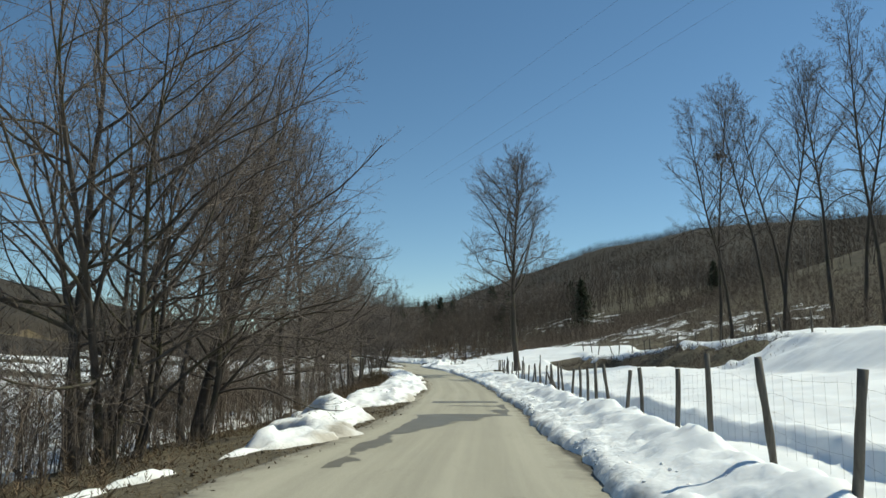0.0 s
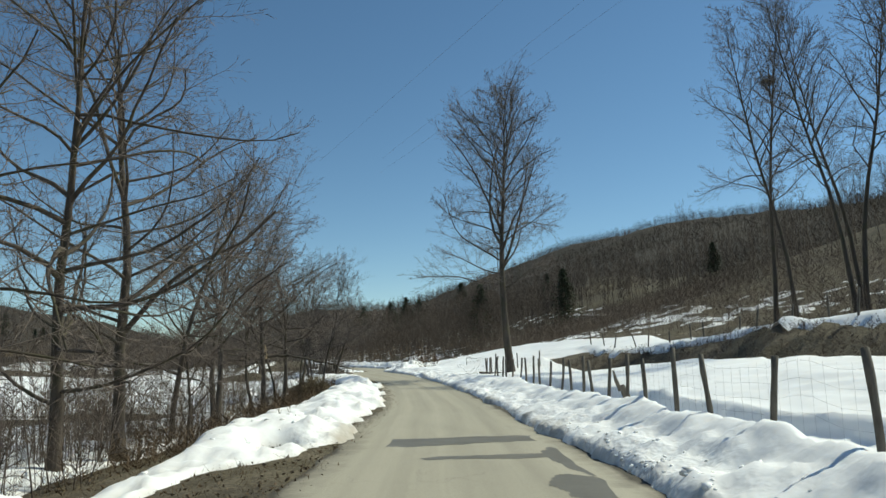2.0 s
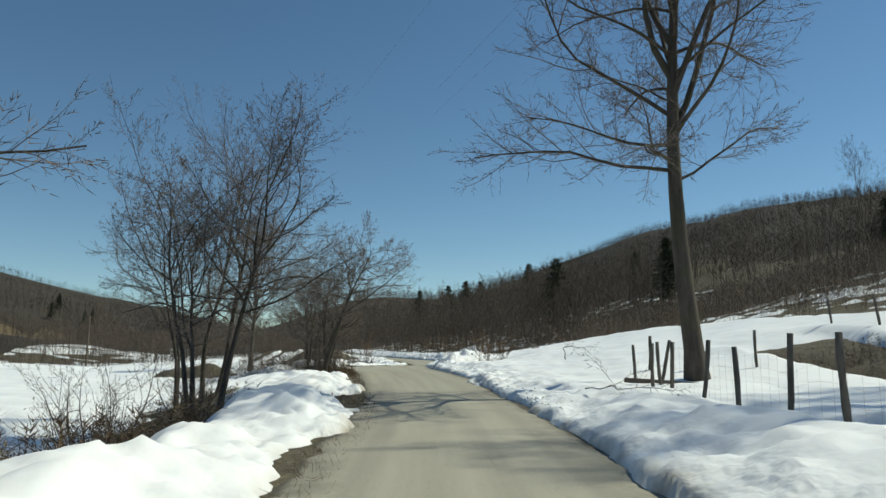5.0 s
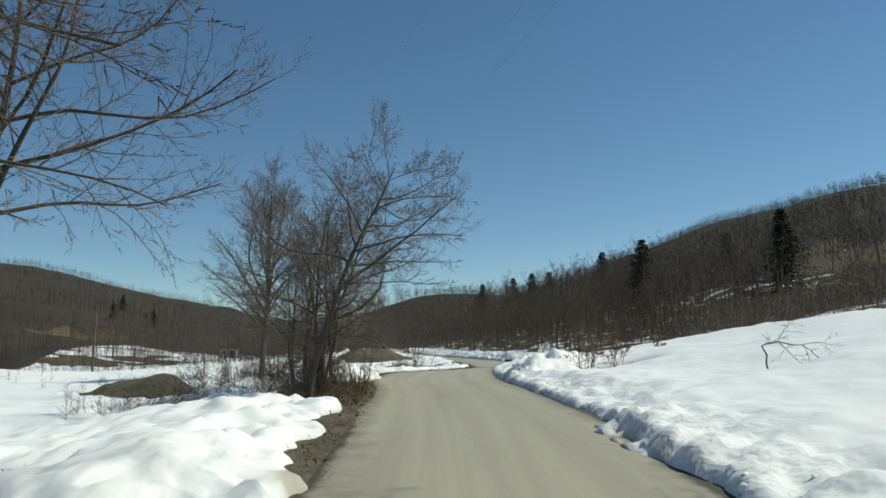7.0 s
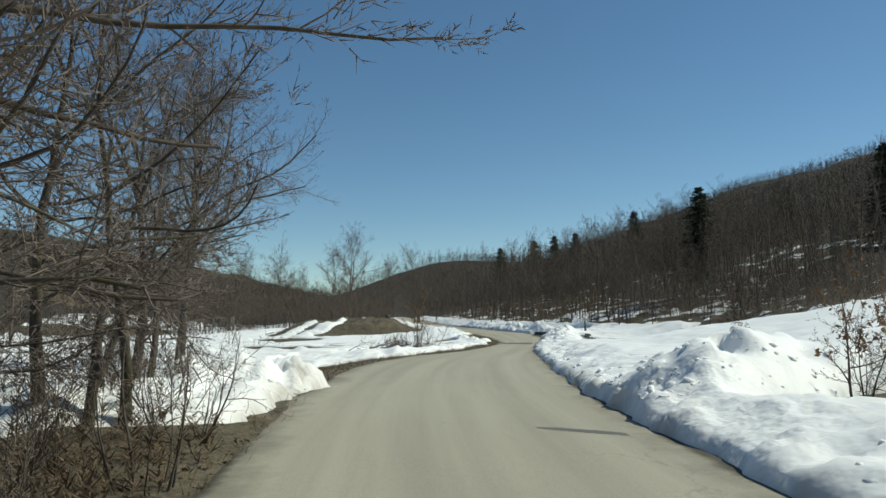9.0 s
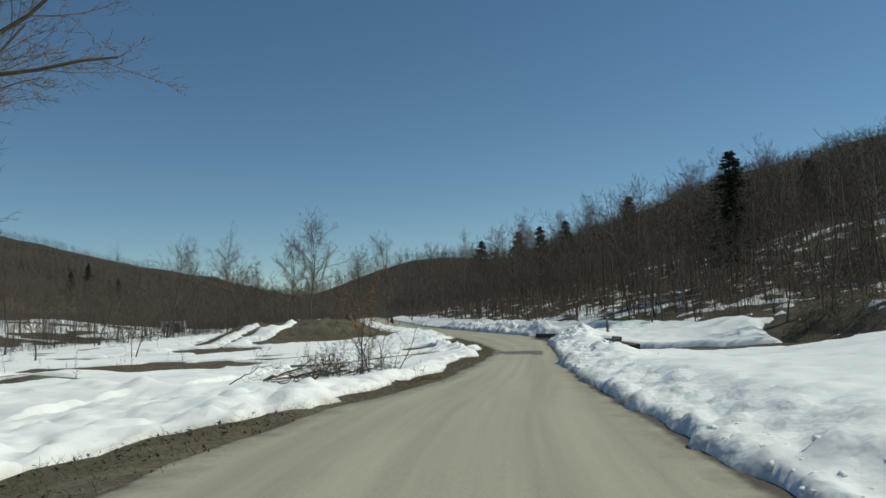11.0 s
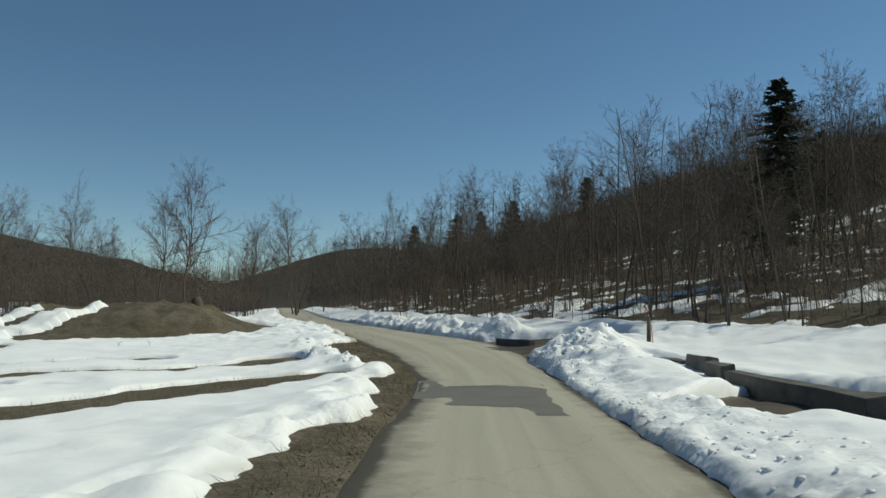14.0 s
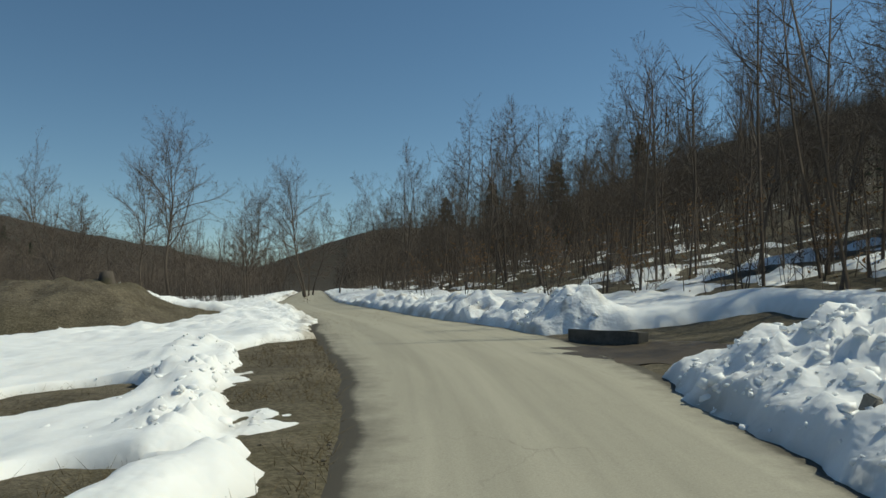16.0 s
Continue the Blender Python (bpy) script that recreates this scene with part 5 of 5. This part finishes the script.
OK = "young oaks with withered leaves"
oakling(1.2, 85.9, 221, 1.9, 6, 300, "small oak bush with withered leaves in a melted hollow", OK)
oakling(2.4, 87.0, 222, 1.6, 4, 220, "small oak bush bent over in a melted hollow", OK)
oakling(2.7, 98.8, 223, .9, 6, 90, "low oak bush poking out of the snow field", OK)
oakling(4.4, 90.0, 224, .9, 6, 80, "low oak bush poking out of the snow field", OK)
oakling(11.5, 103.0, 225, 1.1, 7, 110, "low oak bush at the end of the snow field", OK)
oakling(5.5, 112.0, 226, .9, 5, 80, "low oak bush poking out of the snow field", OK)
oakling(-8.9, 112.6, 227, 3.15, 3, 420, "tall young oak with clusters of withered leaves in snow", OK, .10)
oakling(-10.2, 113.2, 228, 1.0, 6, 70, "low oak bush among fallen branches", OK)
for i, (px, py, h) in enumerate(((-3.6, 155.5, 3.2), (-1.2, 152.6, 2.8), (1.2, 150.8, 3.4), (-6.6, 160, 3.0), (3.5, 151.2, 2.4), (-9.5, 168, 3.0), (6.2, 147.5, 2.6))):
    oakling(px, py, 240 + i, h, 4, 320, "young oak holding brown leaves at the woodland edge", "leafy oaks at the woodland edge", .22)

# the sapling bowed over on the field, and fallen branches
def lying(name, x, y, path, r0, seed, count, label, category="branch", group="fallen branches"):
    ob = thing(name, x, y, float(ground_z(x, y) + max(float(snow_depth(np.array([x]), np.array([y]))[0]), 0)), label, category, group)
    me = bough(path, r0, seed, count, (.2, .45))
    me.name = name
    part("limb", me, ob)
    return ob


lying("bowed_sapling", 4.6, 77.2, [(0, 0, -.1), (-.1, 0, .5), (.3, .1, .62), (.9, .1, .45), (1.15, .1, .05)], .02, 31, 10, "thin sapling bowed over into the snow field", "sapling")
lying("fallen_branch", -10.6, 111.3, [(0, 0, .02), (.9, .5, .2), (1.7, 1.1, .2), (2.2, 1.6, .3)], .028, 32, 16, "bare fallen branch lying across snow")
lying("fallen_branch", -11.0, 110.1, [(0, 0, .05), (.6, .5, .3), (1.0, 1.2, .55)], .03, 33, 12, "bare fallen branch lying across snow")
lying("fallen_branch", -9.1, 108.0, [(-.6, .2, .1), (.1, 0, .25), (.5, .5, .15)], .025, 34, 12, "tangle of bare sticks poking from snow")
for i, (px, py, dx, dy, up) in enumerate(((-9.9, 112.6, 1.1, .2, .35), (-10.6, 111.1, .9, 1.0, .25), (-9.3, 113.2, .8, -.6, .3), (-11.1, 112.1, 1.3, -.3, .42), (-8.9, 112.5, .6, .6, .2), (-10.1, 110.0, .7, .6, .28), (-11.7, 110.8, .8, .6, .5))):
    lying("fallen_branch", px, py, [(-.5 * dx, -.5 * dy, .02), (0, 0, .5 * up), (.5 * dx, .5 * dy, up), (.9 * dx, .8 * dy, .7 * up)], .018, 60 + i, 12, "bare fallen branch tangled in a heap on snow")
lying("fallen_branch", -7.6, 110.2, [(-.1, 0, .02), (.5, -.15, .06), (1.0, -.35, .05)], .015, 35, 5, "broken twig lying over the snow edge")
lying("fallen_branch", 3.4, 58.6, [(-.6, 1.2, .02), (0, 0, .08), (.7, -.5, .06)], .012, 36, 8, "bare branches dropped on the snow bank")
lying("fallen_branch", -4.2, 57.0, [(-.4, -.6, .0), (0, 0, .5), (.5, .8, .25)], .015, 37, 12, "arching brambles at the edge of the snow bank")
lying("fallen_branch", -4.0, 54.6, [(-.4, -.6, .0), (0, 0, .5), (.6, .8, .1)], .013, 38, 12, "arching brambles at the edge of the snow bank")


# ---- culvert, stakes, blocks ----
def block(name, x, y, z, size, rot, seed, mat, label, category, group=""):
    bm = bmesh.new()
    bmesh.ops.create_cube(bm, size=1.0)
    bmesh.ops.scale(bm, vec=size, verts=bm.verts)
    bmesh.ops.subdivide_edges(bm, edges=bm.edges[:], cuts=3, use_grid_fill=True)
    for v in bm.verts:
        v.co += noise.noise_vector(v.co * 2.5 + Vector((seed, 0, 0))) * .05 * min(1, min(size) * 2)
    bmesh.ops.bevel(bm, geom=[e for e in bm.edges if e.calc_face_angle(0) > .9], offset=.015, segments=2, affect='EDGES')
    me = bpy.data.meshes.new(name)
    bm.to_mesh(me)
    bm.free()
    me.materials.append(mat)
    ob = new(name, me)
    ob.matrix_basis = pose(x, y, z, *rot)
    return tagged(ob, label, category, group)


CV = "broken concrete of the culvert"
gz = lambda px, py: float(ground_z(px, py))
for i, (ax, ay, bx, by, h, say) in enumerate(((-.3, 137.0, .1, 133.9, .42, "long dark concrete kerb of the culvert"), (.12, 133.7, .2, 132.5, .60, "short broken concrete block of the culvert"), (.12, 132.2, .05, 130.9, .54, "cracked concrete block of the culvert"), (.03, 130.7, .22, 125.8, .44, "long dark concrete kerb of the culvert"))):
    mx, my = (ax + bx) / 2, (ay + by) / 2
    block("concrete_block", mx, my, float(road_z(my)) + h / 2 - .06, (.30, math.hypot(bx - ax, by - ay), h + .1), (0, (5, -6, 8, 4)[i], math.degrees(math.atan2(ax - bx, by - ay))), i + 1, CONCRETE, say, "concrete block", CV)
block("concrete_block", -3.3, 145.2, float(road_z(145)) + .12, (.32, 1.9, .3), (0, 3, 40), 4, CONCRETE, "low concrete kerb beside the muddy side track", "concrete block", CV)
block("rock", -2.7, 135.6, gz(-2.7, 135.6) + float(snow_depth(np.array([-2.7]), np.array([135.6]))[0]) + .02, (.10, .12, .16), (20, 10, 30), 6, STONE, "small grey stone stuck in a snow pile", "rock")
block("wooden_beam", 5.2, 63.2, gz(5.2, 63.2) + .34, (1.9, .22, .2), (0, 4, -12), 7, WOODS, "dark old beam lying by the fence corner", "beam")
TAPE = make_plain("red_white_tape", (.55, .10, .06), (.75, .55, .5), 14.0, 0.6, 0.1, 0.002)
for i, (px, py) in enumerate(((0.25, 138.2), (3.1, 139.4))):
    ob = thing("marker_post", px, py, gz(px, py) - .1, "grey wooden marker post with a thin stick above the snowed culvert", "marker post", "marker posts at the culvert", 20 * i)
    v1, q1 = tubes(np.array([[[0, 0, 0], [.01, 0, .6], [.0, 0, 1.35]]]), np.array([[.062, .06, .055]]), 4)
    part("post", mesh_from("post", v1, [q1, np.arange(8, 12)[None, :]], POST, False), ob)
    v1, q1 = tubes(np.array([[[-.06, -.02, .5], [-.05, -.02, 1.3], [.02, -.02, 1.9], [-.02, 0, 2.35 - .5 * i]]]), np.array([[.02, .018, .014, .008]]), 6)
    part("stick", mesh_from("stick", v1, [q1], POST), ob, "thin bare stick tied to the post")
    if i == 0:
        v1, q1 = tubes(np.array([[[.07, -.03, 1.15], [.1, -.03, .7], [.14, -.04, .3], [.16, -.03, .12]], [[-.07, -.04, 1.62], [-.1, -.05, 1.55], [-.12, -.04, 1.5], [-.13, -.04, 1.46]]]), np.array([[.016, .014, .018, .01], [.03, .035, .03, .01]]), 4)
        part("tape", mesh_from("tape", v1, [q1], TAPE), ob, "faded red and white warning tape")
sv2, sq2 = tubes(np.array([[[0, 0, -.1], [.02, 0, .12], [.0, .02, .3]]]), np.array([[.28, .2, .15]]), 9)
stump = new("tree_stump", mesh_from("tree_stump", sv2, [sq2, np.arange(18, 27)[None, :]], BARK))
stump.matrix_basis = pose(-20.3, 156.8, gz(-20.3, 156.8)) @ Matrix.Scale(1.5, 4)
tagged(stump, "weathered tree stump on the earth mound", "stump")

# ---- litter and dry grass on bare ground ----
def scatter(name, n, seed, x0, x1, y0, y1, label, make):
    g = np.random.default_rng(seed)
    px, py = g.uniform(x0, x1, n), g.uniform(y0, y1, n)
    px = px + road_l(py)
    k = (snow_depth(px, py) < -.10)
    px, py = px[k], py[k]
    ob = new(name, make(px, py, ground_z(px, py), g))
    return tagged(ob, label, name.replace("_", " "), kind="stuff")


def litter(px, py, pz, g):
    return leaves(np.stack([px, py, pz + .012], 1), len(px), 3, .04, LITTER)


def blades(px, py, pz, g):
    m = len(px)
    b = np.stack([px, py, pz - .02], 1)
    e = b + np.stack([g.normal(size=m) * .10, g.normal(size=m) * .10, g.uniform(.04, .20, m)], 1)
    v, f = spikes(np.stack([b, e], 1), np.full((m, 1), .004))
    return mesh_from("dry_grass", v, [f], GRASS)


scatter("leaf_litter", 7000, 91, -5.5, .2, 3, 34, "withered leaves strewn over the bare verge", litter)
scatter("leaf_litter", 5000, 92, -5.0, -.1, 61, 104, "withered leaves strewn over the bare verge", litter)
scatter("dry_grass", 26000, 93, -6.0, .0, 3, 104, "short dead grass on the bare verge", blades)
g = np.random.default_rng(97)
mx, my = g.uniform(-36, -9, 30000), g.uniform(126, 162, 30000)
bare = snow_depth(mx, my) < -.10
tagged(new("dry_grass", blades(mx[bare], my[bare], ground_z(mx[bare], my[bare]), g)), "short dead grass on the earth mound and bare strips", "dry grass", kind="stuff")
scatter("dry_grass", 9000, 94, -2.2, -.1, 104, 150, "short dead grass between snow and road", blades)

# ---- pole line in the meadow and the high cables over the valley ----
POLES = "wooden poles crossing the meadow"
for i, (px, py, h) in enumerate(((-42.6, 127, 5.8), (-22.5, 76, 7.0), (-89, 208, 6.0), (-96, 236, 6.0))):
    v1, q1 = tubes(np.array([[[0, 0, -.3], [.04, .02, h * .5], [.12 - .1 * i, .05, h]]]), np.array([[.12, .105, .08]]), 8)
    ob = new("utility_pole", mesh_from("utility_pole", v1, [q1, np.arange(16, 24)[None, :]], WOODS))
    ob.matrix_basis = pose(px, py, gz(px, py))
    tagged(ob, "thin dark wooden utility pole standing in the snowy meadow", "utility pole", POLES)
for ax, bx, by in ((27.9, 9.3, 112.3), (24.0, 8.0, 107.0), (16.8, -1.1, 107.6)):
    u = np.linspace(-2.2, 1.75, 60)
    P = np.stack([ax + (bx - ax) * u, 66.1 + (by - 66.1) * u, 35 + .12 * (u - 1) ** 2], 1)
    v1, q1 = tubes(P[None], np.full((1, 60), .009), 5)
    tagged(new("power_cable", mesh_from("power_cable", v1, [q1], WIRE)), "thin dark power cable high above the road", "power cable", "cables of the high line", "structure")

# ---- the far shed ----
shed = thing("shed", -72, 228, gz(-72, 228), "small pale ruined shed far across the meadow", "shed", turn=20)
for nm, size, at, mt in (("wall", (4.2, 3.0, 2.2), (0, 0, 1.1), PLASTER), ("roof", (4.7, 3.5, .25), (0, 0, 2.32), CONCRETE), ("door", (.9, .08, 1.7), (.8, -1.53, .85), WOODS), ("window", (.8, .08, .6), (-1.0, -1.53, 1.3), WOODS)):
    ob = block(nm, 0, 0, 0, size, (0, 0, 0), 3, mt, "", "")
    ob.parent = shed
    ob.matrix_basis = pose(*at)


# ---- withered leaves still hanging in the low brush ----
g = np.random.default_rng(63)
lp = np.stack([g.uniform(-14, 26, 30000), g.uniform(128, 178, 30000), g.uniform(.3, 3.0, 30000)], 1)
ld = lp[:, 0] - road_c(lp[:, 1])
lp = lp[(ld > wood_edge(lp[:, 1]) - 1) & (ld < wood_edge(lp[:, 1]) + 13) & (vnoise(lp[:, 0] / 1.6, lp[:, 1] / 1.6, 64) > .60)]
lp[:, 2] += ground_z(lp[:, 0], lp[:, 1])
tagged(new("withered_leaves", leaves(lp, len(lp), 65, .06, LEAF)), "withered ochre leaves hanging in the woodland brush", "leaves", kind="stuff")


# ---- clods thrown up by the plough, half sunk in the banks ----
t = (1 + 5 ** .5) / 2
ico = np.array([(-1, t, 0), (1, t, 0), (-1, -t, 0), (1, -t, 0), (0, -1, t), (0, 1, t), (0, -1, -t), (0, 1, -t), (t, 0, -1), (t, 0, 1), (-t, 0, -1), (-t, 0, 1)], float) / 1.9
tri = np.array([(0, 11, 5), (0, 5, 1), (0, 1, 7), (0, 7, 10), (0, 10, 11), (1, 5, 9), (5, 11, 4), (11, 10, 2), (10, 7, 6), (7, 1, 8), (3, 9, 4), (3, 4, 2), (3, 2, 6), (3, 6, 8), (3, 8, 9), (4, 9, 5), (2, 4, 11), (6, 2, 10), (8, 6, 7), (9, 8, 1)])


def clods(name, px, py, size, seed, label, mat=None, bare=False):
    g = np.random.default_rng(seed)
    dep = snow_depth(px, py)
    k = (dep < -.08) if bare else (dep > .03)
    dep = np.maximum(dep, 0)
    px, py, size, dep = px[k], py[k], size[k], dep[k]
    m = len(px)
    v = ico[None] * g.uniform(.55, 1.35, (m, 12, 1)) * (size[:, None, None] * g.uniform(.7, 1.2, (m, 1, 3)) * [1, 1, .75])
    a = g.uniform(0, 6.28, m)[:, None]
    c, s = np.cos(a), np.sin(a)
    v = np.stack([v[..., 0] * c - v[..., 1] * s, v[..., 0] * s + v[..., 1] * c, v[..., 2]], -1)
    v = v + np.stack([px, py, ground_z(px, py) + dep + size * g.uniform(-.75, -.40, m)], 1)[:, None, :]
    f3 = (np.arange(m)[:, None, None] * 12 + tri[None]).reshape(-1, 3)
    ob = new(name, mesh_from(name, v.reshape(-1, 3), [f3], mat or SNOW, not bare))
    return tagged(ob, label, name.replace("_", " "), kind="stuff")


g = np.random.default_rng(77)
cy = g.uniform(4, 150, 5200)
ce = g.gamma(1.6, .16, 5200)
wanted = (vnoise(cy / 3.0, ce / 1.5, 12) > np.where(cy < 58, .62, .50)) & (g.uniform(0, 1, 5200) < .4)
cx = road_r(cy) + .10 + ce
clods("snow_clods", cx[wanted], cy[wanted], (.02 + .020 * g.gamma(1.3, 1.0, 5200))[wanted].clip(.02, .09), 1, "crumbled snow clods along the ploughed bank")
qx, qy = [], []
for mx, my, rx, ry2, n in ((-2.1, 138.2, 1.2, 1.4, 420), (-1.9, 135.3, .9, 1.6, 160), (-.4, 88.0, 1.3, 1.8, 260), (-3.9, 149.5, 1.3, 2.4, 240), (-5.4, 153.5, 1.2, 3.0, 220), (-8.6, 137.3, .9, .8, 120), (-10.1, 141.0, .8, 1.6, 180), (-11.6, 144.4, .7, 1.5, 120), (-7.9, 88.4, 1.0, 1.0, 160), (-2.0, 118.6, .9, 1.2, 240), (-2.2, 123.5, .4, 3.0, 120), (-4.0, 22, .9, 2.0, 120), (-3.6, 33, 1.0, 2.4, 130)):
    qx.append(mx + rx * g.normal(size=n) * .7)
    qy.append(my + ry2 * g.normal(size=n) * .7)
qx, qy = np.concatenate(qx), np.concatenate(qy)
clods("snow_clods", qx, qy, (.022 + .024 * g.gamma(1.4, 1.0, len(qx))).clip(.02, .11), 2, "crumbled snow clods on the heaps pushed aside")
ky = g.uniform(3, 150, 9000)
kx = road_l(ky) - g.gamma(1.5, .55, 9000) + .1
clods("rubble", kx, ky, (.008 + .009 * g.gamma(1.2, 1.0, 9000)).clip(.008, .05), 3, "small clods of earth and stones on the bare shoulder", RUBBLE, True)
